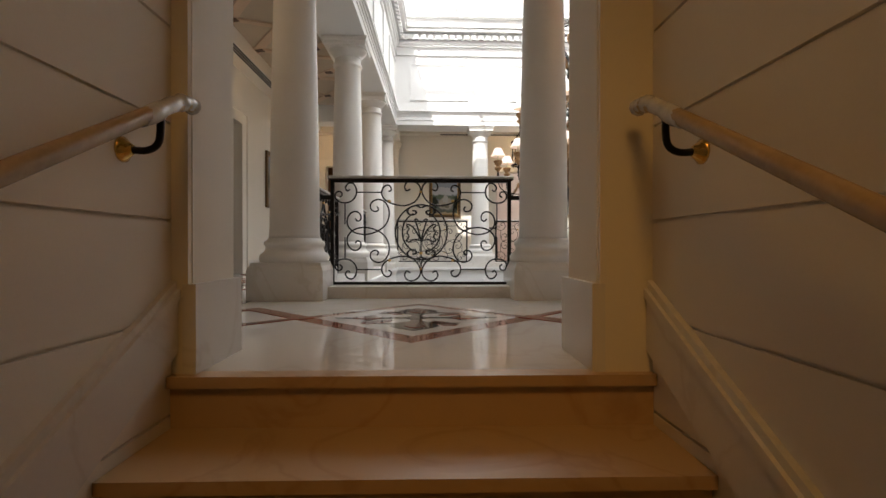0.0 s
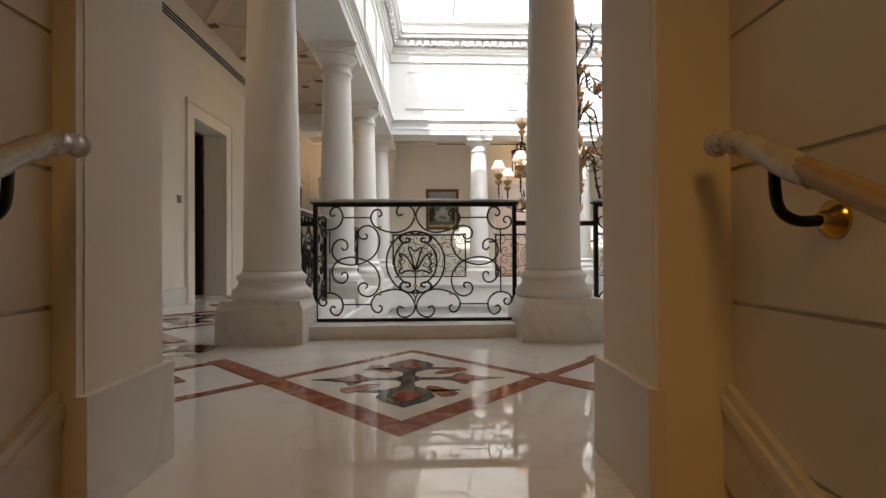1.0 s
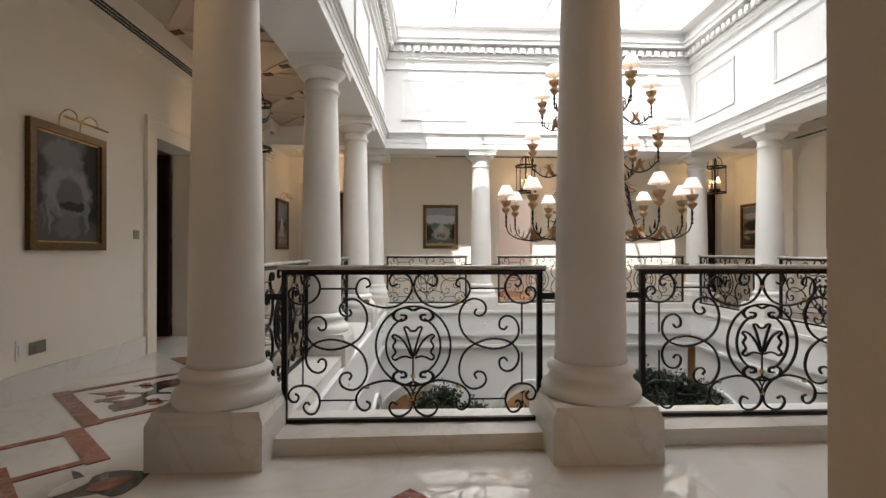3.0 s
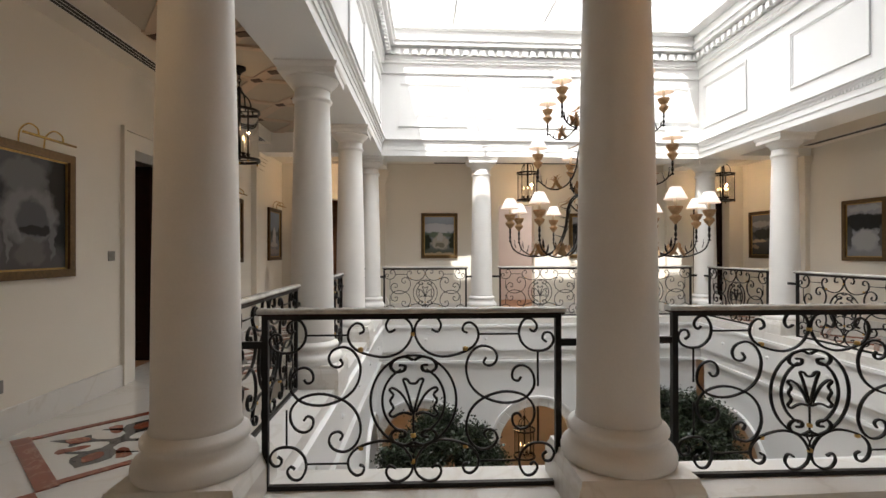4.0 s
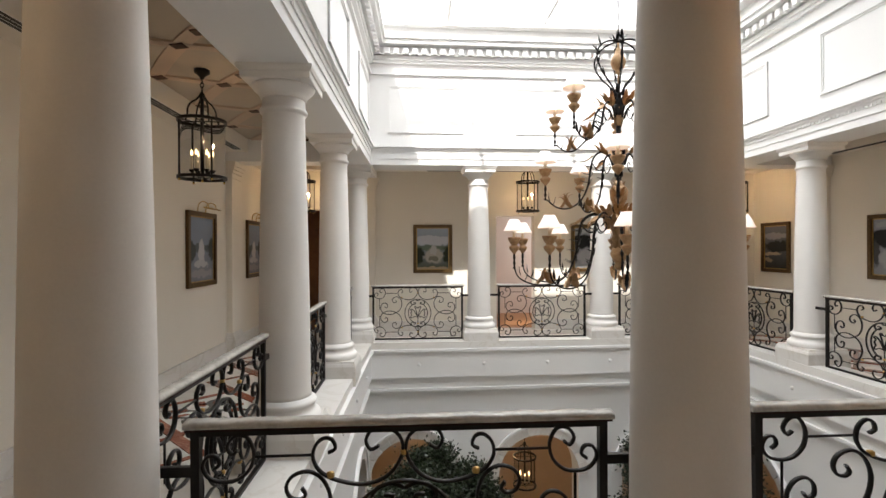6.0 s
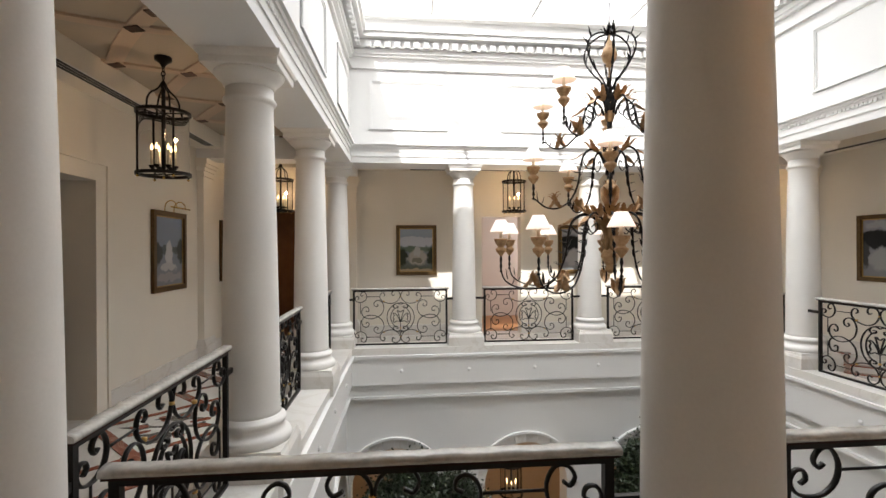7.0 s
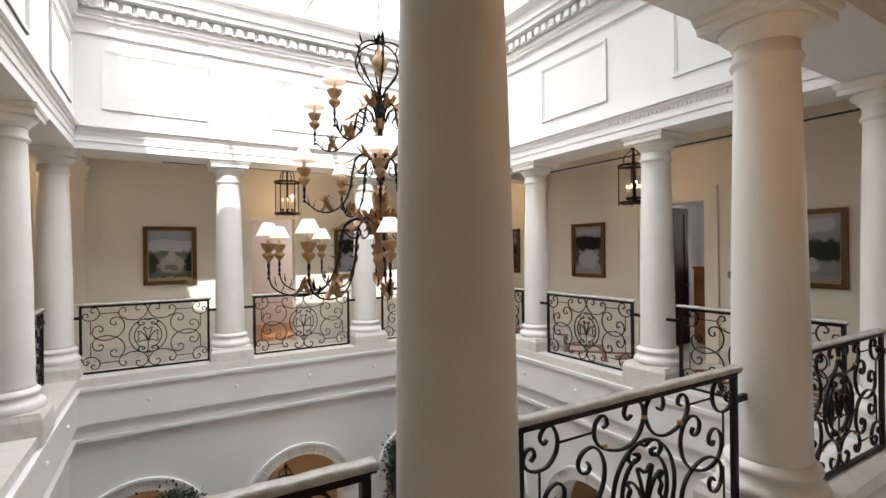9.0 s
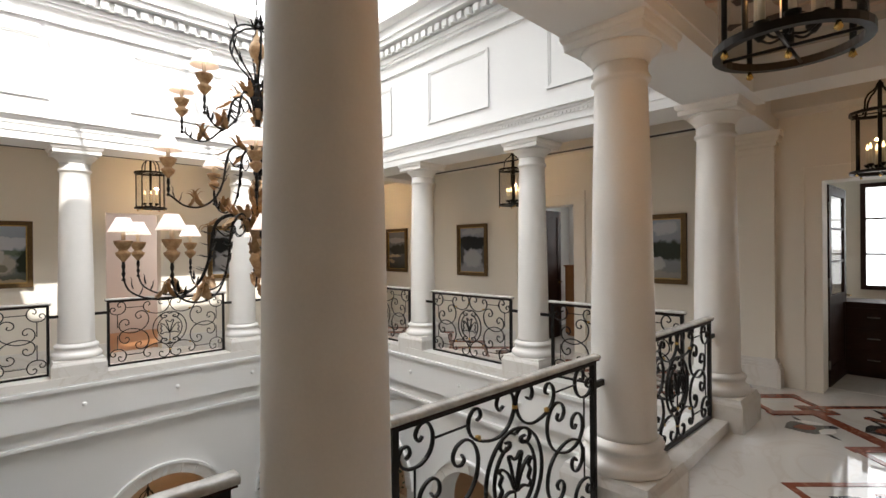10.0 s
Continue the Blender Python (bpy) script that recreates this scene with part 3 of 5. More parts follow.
# ---- the stair opening and the stairs ----
jamb = thing("door_jamb", "cream jamb of the stair opening on a marble plinth", "jamb", kind="structure")
for x0, x1, px0, px1 in ((OX0 - 0.02, OX0 + 0.0, OX0 - 0.02, OX0 + 0.022), (OX1, OX1 + 0.02, OX1 - 0.022, OX1 + 0.02)):
    bm = bmesh.new()
    box(bm, px0, px1, WN - 0.345, WN + 0.022, 0.0, 0.285)
    part("plinth", bm, BASE, jamb, bevel=0.004)
SW0, SW1 = -0.735, 0.80
SY = WN - 0.335
solid("stair_pier", PLASTER, [(SW0 - 0.02, OX0 - 0.003, SY - 0.008, SY + 0.02, 0.0, CEIL), (OX1 + 0.003, SW1 + 0.02, SY - 0.008, SY + 0.02, 0.0, CEIL)], "narrow plaster returns beside the stair opening", "wall")
stairs = thing("staircase", "cream marble staircase rising to the gallery", "staircase", kind="structure")
for i in range(9):
    y1 = SY - 0.325 * (i - 1)
    bm = bmesh.new()
    z = -0.166 * i
    box(bm, SW0 + 0.002, SW1 - 0.002, y1 - 0.37, y1, z - 0.035, z - 0.0005 if i else -0.0005)
    if i:
        part("tread", bm, STAIR, stairs, bevel=0.008)
    else:
        bm.free()
        bm = bmesh.new()
        box(bm, SW0 + 0.002, SW1 - 0.002, SY - 0.045, SY + 0.03, -0.035, 0.0005)
        part("nosing", bm, STAIR, stairs, bevel=0.008)
    bm = bmesh.new()
    yr = SY - 0.02 - 0.325 * i
    box(bm, SW0 + 0.002, SW1 - 0.002, yr, yr + 0.02, z - 0.166, z - 0.034)
    part("riser", bm, STAIR, stairs)


def stair_wall(name, x0, x1, face, sign):
    """Wall of stone courses with sunk joints."""
    w = thing(name, "stair wall of plastered courses with sunk joints", "wall", kind="structure")
    z, k = -1.955, 0
    while z < CEIL + 0.2:
        bm = bmesh.new()
        box(bm, *sorted((face, x1 if sign < 0 else x0)), -7.2, SY - 0.006, z + 0.005, z + 0.30)
        part("course", bm, PLASTER, w, bevel=0.004)
        z, k = z + 0.305, k + 1
    bm = bmesh.new()
    box(bm, *sorted((face + sign * -0.012, x1 if sign < 0 else x0)), -7.2, SY - 0.01, -2.1, CEIL + 0.3)
    part("joint_backing", bm, PLASTER, w)
    # sloping string along the steps
    s = 0.166 / 0.325
    lo, hi = sorted((face - sign * 0.005, face + sign * 0.022))
    for d0, d1, e in ((0.0, 0.17, 0.0), (0.17, 0.20, 0.008), (0.20, 0.225, -0.004)):
        a, b = (lo, hi + e) if sign > 0 else (lo - e, hi)
        bm = bmesh.new()
        vs = []
        for x in (a, b):
            for y, zz in ((SY - 0.01, 0.07), (-7.0, 0.07 - s * (7.0 + SY - 0.01))):
                vs += [bm.verts.new((x, y, zz + d0)), bm.verts.new((x, y, zz + d1))]
        for f in ((0, 1, 3, 2), (4, 6, 7, 5), (1, 5, 7, 3), (0, 2, 6, 4), (0, 4, 5, 1), (2, 3, 7, 6)):
            bm.faces.new([vs[i] for i in f])
        part("string", bm, BASE, w)


stair_wall("wall_stair_west", SW0 - 0.25, SW0, SW0, 1)
stair_wall("wall_stair_east", SW1, SW1 + 0.25, SW1, -1)
solid("wall_stair_back", PLASTER, [(SW0 - 0.25, SW1 + 0.25, -7.45, -7.2, -2.2, CEIL + 0.3)], "plain plaster wall at the foot of the stairs", "wall")
solid("ceiling_stair", PLASTER, [(SW0 - 0.25, SW1 + 0.25, -7.45, SY - 0.001, CEIL, CEIL + 0.12)], "plain plaster ceiling over the stairs", "ceiling")
solid("floor_stair", STAIR, [(SW0 - 0.25, SW1 + 0.25, -7.45, SY - 2.6, -2.2, -1.5)], "marble landing at the foot of the stairs", "floor")


def handrail(face, sign):
    h = thing("stair_handrail", "wooden stair handrail wrapped in clear film on brass brackets", "handrail", group="stair handrails")
    s = 0.166 / 0.325
    x = face + sign * 0.085
    y0, z0 = SY - (0.09 if sign > 0 else 0.135), 0.832 if sign > 0 else 0.825
    pts = [(x, y0 + 0.045, z0 + 0.002), (x, y0, z0), (x, y0 - 0.08, z0 - 0.03)] + [(x, y0 - 0.08 - d, z0 - 0.03 - s * d) for d in (0.2, 0.8, 1.6, 2.6)]
    bm = bmesh.new()
    tube(bm, pts, 0.021, 12)
    part("rail", bm, RAILWOOD, h)
    bm = bmesh.new()
    wrap = spline([(x, y0 + 0.05, z0 + 0.002), (x, y0, z0 + 0.001), (x, y0 - 0.08, z0 - 0.029), (x, y0 - 0.22, z0 - 0.107)], 6)
    tube(bm, wrap, 0.0235, 9, lambda t: 1 + 0.10 * math.sin(t * 31) + 0.07 * math.sin(t * 17))
    part("film", bm, FILM, h, "crumpled clear film on the rail end")
    for d in (0.16, 1.2, 2.2):
        y, z = y0 - d, z0 - 0.03 - s * (d - 0.08)
        bm = bmesh.new()
        lathe(bm, [(0.034, 0.0), (0.034, 0.006), (0.026, 0.012), (0.02, 0.02), (0.012, 0.03)], 20)
        part("rose", bm, BRASS, h, "polished brass wall rose", pose(face, y, z - 0.10, 0, 90 * sign, 0))
        bm = bmesh.new()
        tube(bm, spline([(face + sign * 0.02, y, z - 0.10), (face + sign * 0.06, y + 0.01, z - 0.10), (x, y + 0.02, z - 0.075), (x, y + 0.03, z - 0.01)], 5), 0.010, 8)
        part("bracket", bm, IRON, h, "dark bronze bracket arm")
    return h


handrail(SW0, 1)
handrail(SW1, -1)

# ---- the hall below ----
solid("floor_hall", FLOOR, [(WL - 1, WR + 1, -1.2, 10.2, LOW - 0.2, LOW)], "pale marble floor of the hall below", "floor")


def arch_wall(name, m, centres, u0, u1):
    """Lower wall in its own plane (u along x, front towards -y), pierced by round arches."""
    w = thing(name, "pale plaster wall of the lower hall with arches", "wall", m, kind="structure")
    top, spring, r, ro, depth = -0.68, -2.18, 0.68, 0.86, 0.34
    n = 20
    bm = bmesh.new()

    def quad(p):
        bm.faces.new([bm.verts.new(q) for q in p])

    edges = [u0] + [v for c in centres for v in (c - r, c + r)] + [u1]
    for a, b in zip(edges[::2], edges[1::2]):
        quad(((a, 0, LOW), (b, 0, LOW), (b, 0, top), (a, 0, top)))
    for c in centres:
        arc = [(c - r, 0, LOW)] + [(c - r * math.cos(math.pi * i / n), 0, spring + r * math.sin(math.pi * i / n)) for i in range(n + 1)] + [(c + r, 0, LOW)]
        for p, q in zip(arc, arc[1:]):
            if q[0] > p[0] + 1e-6:
                quad((p, q, (q[0], 0, top), (p[0], 0, top)))
            quad((p, (p[0], depth, p[2]), (q[0], depth, q[2]), q))
    part("plaster_face", bm, WHITE, w)
    for c in centres:
        # cut stones of the arch band, with open joints, and a thin outer moulding
        for k in range(12):
            a0, a1 = math.pi * k / 12 + 0.004, math.pi * (k + 1) / 12 - 0.004
            ring = [(math.cos(a0 + (a1 - a0) * i / 3), math.sin(a0 + (a1 - a0) * i / 3)) for i in range(4)]
            bm = bmesh.new()
            prism(bm, [(c - q * cc, spring + q * ss) for q, row in ((r + 0.002, ring), (ro - 0.04, ring[::-1])) for cc, ss in row], 0.0, 0.024 + 0.004 * ((k * 7) % 3))
            for v in bm.verts:
                v.co = Vector((v.co.x, -v.co.z, v.co.y))
            part("arch_stone", bm, BASE, w)
        bm = bmesh.new()
        n2 = 28
        ring = [(math.cos(math.pi * i / n2), math.sin(math.pi * i / n2)) for i in range(n2 + 1)]
        prism(bm, [(c - q * cc, spring + q * ss) for q, row in ((ro - 0.038, ring), (ro, ring[::-1])) for cc, ss in row], 0.0, 0.05)
        for v in bm.verts:
            v.co = Vector((v.co.x, -v.co.z, v.co.y))
        part("archivolt", bm, WHITE, w, "thin raised moulding round the arch")
    return w


arch_wall("wall_hall_north", pose(0, AY1 + 0.10, 0, 0, 0, 0.95), BX, AX0 - 0.10, AX1 + 0.10)
arch_wall("wall_hall_east", pose(AX1 + 0.10, 0, 0, 0, 0, -90.95), [-y for y in BY[::-1]], -AY1 - 0.1, -AY0 + 0.1)
arch_wall("wall_hall_west", pose(AX0 - 0.10, 0, 0, 0, 0, 89.05), BY, AY0 - 0.1, AY1 + 0.1)
solid("wall_hall_back", TAN, [(WL - 1, WR + 1, 9.4, 9.6, LOW, -0.34), (WR + 0.6, WR + 0.8, -1.2, 9.4, LOW, -0.34), (WL - 1, WL - 0.8, -1.2, 9.4, LOW, -0.34)], "warm tan painted wall behind the arches", "wall")
solid("wall_hall_south", PLASTER, [(WL - 1, WR + 1, -0.2, 0.1, LOW, -0.34)], "pale plaster wall of the lower hall", "wall")
solid("ceiling_hall", PLASTER, [(AX0 - 0.5, AX1 + 0.5, AY1 + 0.46, 9.4, -0.55, -0.34), (WL - 1, AX0 - 0.46, 0.1, 9.4, -0.55, -0.34), (AX1 + 0.46, WR + 0.8, 0.1, 9.4, -0.55, -0.34)], "plaster ceiling of the passage behind the arches", "ceiling")

# ---- skylight ----
FROST = bpy.data.materials.new("frosted_glazing")
FROST.use_nodes = True
fnt = FROST.node_tree
fnt.nodes.remove(fnt.nodes["Principled BSDF"])
ftr = fnt.nodes.new("ShaderNodeBsdfTranslucent")
fco = fnt.nodes.new("ShaderNodeTexCoord")
fns = fnt.nodes.new("ShaderNodeTexNoise")
fns.inputs["Scale"].default_value = 1.3
frp = fnt.nodes.new("ShaderNodeValToRGB")
frp.color_ramp.elements[0].color, frp.color_ramp.elements[1].color = (0.86, 0.87, 0.88, 1), (0.94, 0.94, 0.94, 1)
fnt.links.new(fco.outputs["Object"], fns.inputs["Vector"])
fnt.links.new(fns.outputs["Fac"], frp.inputs["Fac"])
fnt.links.new(frp.outputs["Color"], ftr.inputs["Color"])
fnt.links.new(ftr.outputs[0], fnt.nodes["Material Output"].inputs["Surface"])
skylight = thing("skylight", "white framed skylight with frosted panes over the atrium", "skylight", kind="structure")
bm = bmesh.new()
for b in ring_boxes(-0.30, 0.42, 5.08, 5.14):
    box(bm, *b)
part("kerb", bm, WHITE, skylight)
bx0, bx1, by0, by1 = AX0 - 0.2, AX1 + 0.2, AY0 - 0.2, AY1 + 0.2
NP = 4
for i in range(NP):
    for j in range(NP):
        bm = bmesh.new()
        box(bm, bx0 + (bx1 - bx0) * i / NP + 0.02, bx0 + (bx1 - bx0) * (i + 1) / NP - 0.02, by0 + (by1 - by0) * j / NP + 0.02, by0 + (by1 - by0) * (j + 1) / NP - 0.02, 5.20, 5.203)
        pane = part("pane", bm, FROST, skylight)
        pane.visible_shadow = False
for i in range(NP + 1):
    bm = bmesh.new()
    x = bx0 + (bx1 - bx0) * i / NP
    box(bm, x - 0.02, x + 0.02, by0, by1, 5.14, 5.215)
    part("glazing_bar", bm, WHITE, skylight)
    bm = bmesh.new()
    y = by0 + (by1 - by0) * i / NP
    box(bm, bx0, bx1, y - 0.02, y + 0.02, 5.15, 5.21)
    part("glazing_bar", bm, WHITE, skylight)
bm = bmesh.new()
box(bm, bx0, bx1, 3.32, 3.38, 5.16, 5.21)
part("glazing_bar", bm, WHITE, skylight)
# unseen slab added above the near panes to trim the sun patch
bm = bmesh.new()
box(bm, AX0 - 0.5, AX1 + 0.5, AY0 - 0.5, 3.30, 5.40, 5.52)
part("sun_blocker", bm, WHITE, skylight)
solid("roof", WHITE, ring_boxes(0.42, 5.4, 5.08, 5.20), "flat white roof round the skylight", "roof")
solid("wall_attic", WHITE, ring_boxes(5.2, 5.4, CEIL, 5.08), "plain closed attic wall", "wall")
solid("ceiling_border", PLASTER, [(WL, WL + 0.34, WN, WF, 3.10, CEIL - 0.001), (WR - 0.34, WR, WN, WF, 3.10, CEIL - 0.001), (WL + 0.34, WR - 0.34, WF - 0.26, WF, 3.10, CEIL - 0.001), (WL + 0.34, WR - 0.34, WN, WN + 0.3, 3.10, CEIL - 0.001)],
      "cream dropped ceiling border along the gallery walls", "ceiling")


# ---- inlaid floor ----
inlay = thing("floor_inlay", "red and dark marble inlay of diamonds and flowers", "inlay", kind="structure")


def strip(x0, y0, x1, y1, w, mat, name="band"):
    d = Vector((x1 - x0, y1 - y0)).normalized()
    n = Vector((-d.y, d.x)) * w / 2
    e = d * w / 2
    bm = bmesh.new()
    prism(bm, [(x0 - e.x + n.x, y0 - e.y + n.y), (x0 - e.x - n.x, y0 - e.y - n.y), (x1 + e.x - n.x, y1 + e.y - n.y), (x1 + e.x + n.x, y1 + e.y + n.y)], -0.002, 0.001 + 0.00006 * len(inlay.children))
    part(name, bm, mat, inlay)


def diamond(cx, cy, h, wide):
    """wide: which of the sides SW, SE, NE, NW are broad."""
    p = ((cx - h, cy), (cx, cy - h), (cx + h, cy), (cx, cy + h))
    for i in range(4):
        a, b = p[i], p[(i + 1) % 4]
        strip(*a, *b, 0.105 if i in wide else 0.055, RED)


def petal(profile, turn, at, mat, name, z=0.002):
    pts = [(r, w) for r, w in profile] + [(r, -w) for r, w in profile[::-1] if w > 0]
    c, s = math.cos(turn), math.sin(turn)
    bm = bmesh.new()
    prism(bm, [(at[0] + r * c - w * s, at[1] + r * s + w * c) for r, w in pts], -0.002, z)
    part(name, bm, mat, inlay)


LONG = [(0.03, 0.022), (0.15, 0.018), (0.21, 0.04), (0.25, 0.10), (0.275, 0.095), (0.29, 0.05), (0.36, 0.028), (0.46, 0)]
BULB_P = [(0.03, 0.028), (0.13, 0.035), (0.18, 0.09), (0.195, 0.24), (0.215, 0.20), (0.225, 0.11), (0.29, 0.125), (0.35, 0.09), (0.40, 0.03), (0.43, 0)]
HEART_P = [(0.20, 0.02), (0.24, 0.05), (0.29, 0.055), (0.34, 0.025), (0.36, 0)]


def flower(cx, cy, turn=0.0, k=1.0):
    def sc(p):
        return [(r * k, w * k) for r, w in p]
    for q in range(4):
        a = turn + q * math.pi / 2
        petal(sc(LONG if q % 2 == 0 else BULB_P), a, (cx, cy), DARK, "petal")
        petal(sc(HEART_P), a, (cx, cy), RED, "petal_heart", 0.004)
        b = a + math.pi / 4
        petal(sc([(0.16, 0.012), (0.20, 0.035), (0.33, 0.045), (0.35, 0.0)]), b - 0.17, (cx, cy), RED, "petal_shard")
    bm = bmesh.new()
    prism(bm, [(cx + 0.06 * k * math.cos(t), cy + 0.06 * k * math.sin(t)) for t in (math.pi * i / 8 for i in range(16))], -0.002, 0.003)
    part("flower_heart", bm, DARK, inlay)


LINE_N, LINE_W, LINE_E, LINE_F = -1.30, -2.02, 6.2, 7.0
for bx in BX:
    diamond(bx, LINE_N, 0.65, (0, 1))
    flower(bx, LINE_N)
for sx in (-1.055, 1.055, 3.165, 5.275):
    diamond(sx, LINE_N, 0.40, (0, 2))
for cx in (LINE_W, LINE_E):
    side = 1 if cx < 0 else -1
    diamond(cx, LINE_N, 0.90, (2,) if cx < 0 else (3,))
    flower(cx, LINE_N, math.pi / 4, 1.3)
    turn, at = math.pi / 4 if cx < 0 else 3 * math.pi / 4, (cx + side * 0.40, LINE_N + 0.56)
    petal([(r * 1.15, w * 1.25) for r, w in BULB_P], turn, at, DARK, "petal")
    petal([(r * 1.15, w * 1.15) for r, w in HEART_P], turn, at, RED, "petal_heart", 0.004)
    for lean in (-0.5, 0.5):
        petal([(0.12, 0.012), (0.17, 0.045), (0.26, 0.05), (0.33, 0.0)], turn + lean, at, BASE, "petal_lobe", 0.0045)
    for sy in (-0.24, 2.12, 4.23, 6.35):
        diamond(cx, sy, 0.38, (0, 2))
    for by in BY:
        diamond(cx, by + (0.0 if by > 2 else -0.1), 0.65, (0, 2))
        flower(cx, by + (0.0 if by > 2 else -0.1))


# ---- rooms behind the doorways ----
def room(name, x0, x1, y0, y1, z1, mat, floor_mat, open_side, label):
    bm = bmesh.new()
    t = 0.1
    walls = {"w": (x0 - t, x0, y0, y1, 0, z1), "e": (x1, x1 + t, y0, y1, 0, z1), "s": (x0 - t, x1 + t, y0 - t, y0, 0, z1), "n": (x0 - t, x1 + t, y1, y1 + t, 0, z1)}
    for k, b in walls.items():
        if k != open_side:
            box(bm, *b)
    tagged(new("wall_" + name, mesh_of("wall_" + name, bm, mat)), label, "wall", "", "structure")
    solid("ceiling_" + name, WHITE, [(x0, x1, y0, y1, z1, z1 + 0.1)], "white ceiling of the side room", "ceiling")
    solid("floor_" + name, floor_mat, [(x0, x1, y0, y1, 0.0, 0.004)], "floor of the side room", "floor")


room("west_room", WL - 2.0, WL - 0.302, 1.9, 4.2, 2.9, PINK, WOOD, "e", "dim pinkish side room wall")
room("north_room", 0.9, 4.4, WF + 0.252, WF + 2.4, 2.9, PINK, WOOD, "s", "pinkish wall of the sunny room beyond")
room("north_west_room", -2.8, -1.2, WF + 0.252, WF + 1.4, 2.9, WOOD, WOOD, "s", "warm timber lobby wall")
room("north_east_room", 5.6, 6.9, WF + 0.252, WF + 1.4, 2.9, DARKWOOD, WOOD, "s", "dark timber lobby wall")
room("east_room", WR + 0.302, WR + 2.4, 1.5, 4.2, 2.9, WHITE, FLOOR, "w", "white wall of the bright side room")
room("end_room", WR + 0.302, WR + 2.4, -2.4, 0.4, 2.9, PLASTER, FLOOR, "w", "cream wall of the room behind the glazed door")


def casing(along, face, u0, u1, top, out, label):
    """Flat moulded surround; out: the direction that it stands proud."""
    c = thing("door_casing", label, "door casing", kind="structure")
    for w0, w1, d in ((0.0, 0.16, 0.022), (0.16, 0.20, 0.04)):
        lo, hi = sorted((face, face + out * d))
        for a0, a1, z0, z1 in ((u0 - w1, u0 - w0, 0.0, top + w1), (u1 + w0, u1 + w1, 0.0, top + w1), (u0 - w0, u1 + w0, top + w0, top + w1)):
            bm = bmesh.new()
            box(bm, *((a0, a1, lo, hi) if along == "x" else (lo, hi, a0, a1)), z0, z1)
            part("moulding", bm, PLASTER, c, bevel=0.003)


casing("y", WL, 2.50, 3.45, 2.30, 1, "cream moulded surround of the west doorway")
casing("y", WR, 2.62, 3.55, 2.30, -1, "cream moulded surround of the east doorway")
casing("y", WR, -1.42, -0.46, 2.34, -1, "cream moulded surround of the end doorway")
casing("x", WF, -2.45, -1.55, 2.36, -1, "cream moulded surround of the corner doorway")


def door(m, w, h, mat, label, glazed=False):
    """A leaf from the hinge along +x."""
    d = thing("door", label, "door", m)
    bm = bmesh.new()
    r = 0.11
    for b in ((0, r, 0, 0.045, 0, h), (w - r, w, 0, 0.045, 0, h), (r, w - r, 0, 0.045, 0, 0.22), (r, w - r, 0, 0.045, h - r, h), (r, w - r, 0, 0.045, 0.92, 1.04)):
        box(bm, *b)
    part("frame", bm, mat, d, bevel=0.003)
    bm = bmesh.new()
    box(bm, r, w - r, 0.012, 0.033, 0.22, 0.92)
    part("lower_panel", bm, mat, d)
    bm = bmesh.new()
    box(bm, r, w - r, 0.014, 0.031, 1.04, h - r)
    up = part("upper_panel", bm, GLASS if glazed else mat, d)
    if glazed:
        up.visible_shadow = False
        for i in (1, 2):
            bm = bmesh.new()
            z = 1.04 + (h - r - 1.04) * i / 3
            box(bm, r, w - r, 0.005, 0.04, z - 0.012, z + 0.012)
            part("glazing_bar", bm, mat, d)
    for z in (0.25, 1.2, h - 0.25):
        bm = bmesh.new()
        tube(bm, [(-0.008, 0.0, z - 0.05), (-0.008, 0.0, z + 0.05)], 0.010, 8)
        part("hinge", bm, STEEL, d)
    bm = bmesh.new()
    tube(bm, spline([(w - 0.06, 0.0, 1.0), (w - 0.06, -0.05, 1.0), (w - 0.10, -0.055, 1.0), (w - 0.17, -0.055, 1.0)], 3), 0.009, 8)
    part("handle", bm, BRASS, d, "brass lever handle")
    return d


door(pose(WL - 0.315, 3.43, 0.006, 0, 0, 180), 0.90, 2.28, DARKWOOD, "dark stained timber door standing open into the room")
door(pose(-1.6, WF + 0.26, 0.006, 0, 0, 100), 0.86, 2.34, WOOD, "warm brown timber door standing open")
door(pose(WR + 0.315, 3.50, 0.006, 0, 0, 2), 0.72, 2.28, DARKWOOD, "dark timber door standing wide open")
door(pose(WR + 0.31, -0.475, 0.006, 0, 0, -3), 0.90, 2.32, DARKWOOD, "dark glazed door standing open into the room", True)
door(pose(5.87, WF + 0.26, 0.006, 0, 0, 3), 0.76, 2.34, DARKWOOD, "dark timber door standing closed")


def cabinet(m, w, d, h, mat, label, rows=3):
    c = thing("cabinet", label, "cabinet", m)
    bm = bmesh.new()
    box(bm, 0, w, 0, d, 0.06, h - 0.03)
    part("body", bm, mat, c)
    bm = bmesh.new()
    box(bm, -0.02, w + 0.02, -0.02, d, h - 0.03, h)
    part("top", bm, mat, c, bevel=0.004)
    bm = bmesh.new()
    box(bm, 0.02, w - 0.02, 0.03, d, 0.0, 0.06)
    part("kick_board", bm, mat, c)
    for i in range(rows):
        for j in range(2):
            x0, z0 = 0.02 + j * (w / 2), 0.09 + i * (h - 0.14) / rows
            bm = bmesh.new()
            box(bm, x0, x0 + w / 2 - 0.03, -0.018, 0.0, z0, z0 + (h - 0.14) / rows - 0.02)
            dr = part("drawer", bm, mat, c, bevel=0.003)
            bm = bmesh.new()
            zc = z0 + (h - 0.14) / rows / 2
            tube(bm, [(x0 + w / 4 - 0.07, -0.03, zc), (x0 + w / 4 + 0.05, -0.03, zc)], 0.008, 8)
            part("handle", bm, STEEL, dr, "bright metal bar handle")
    return c


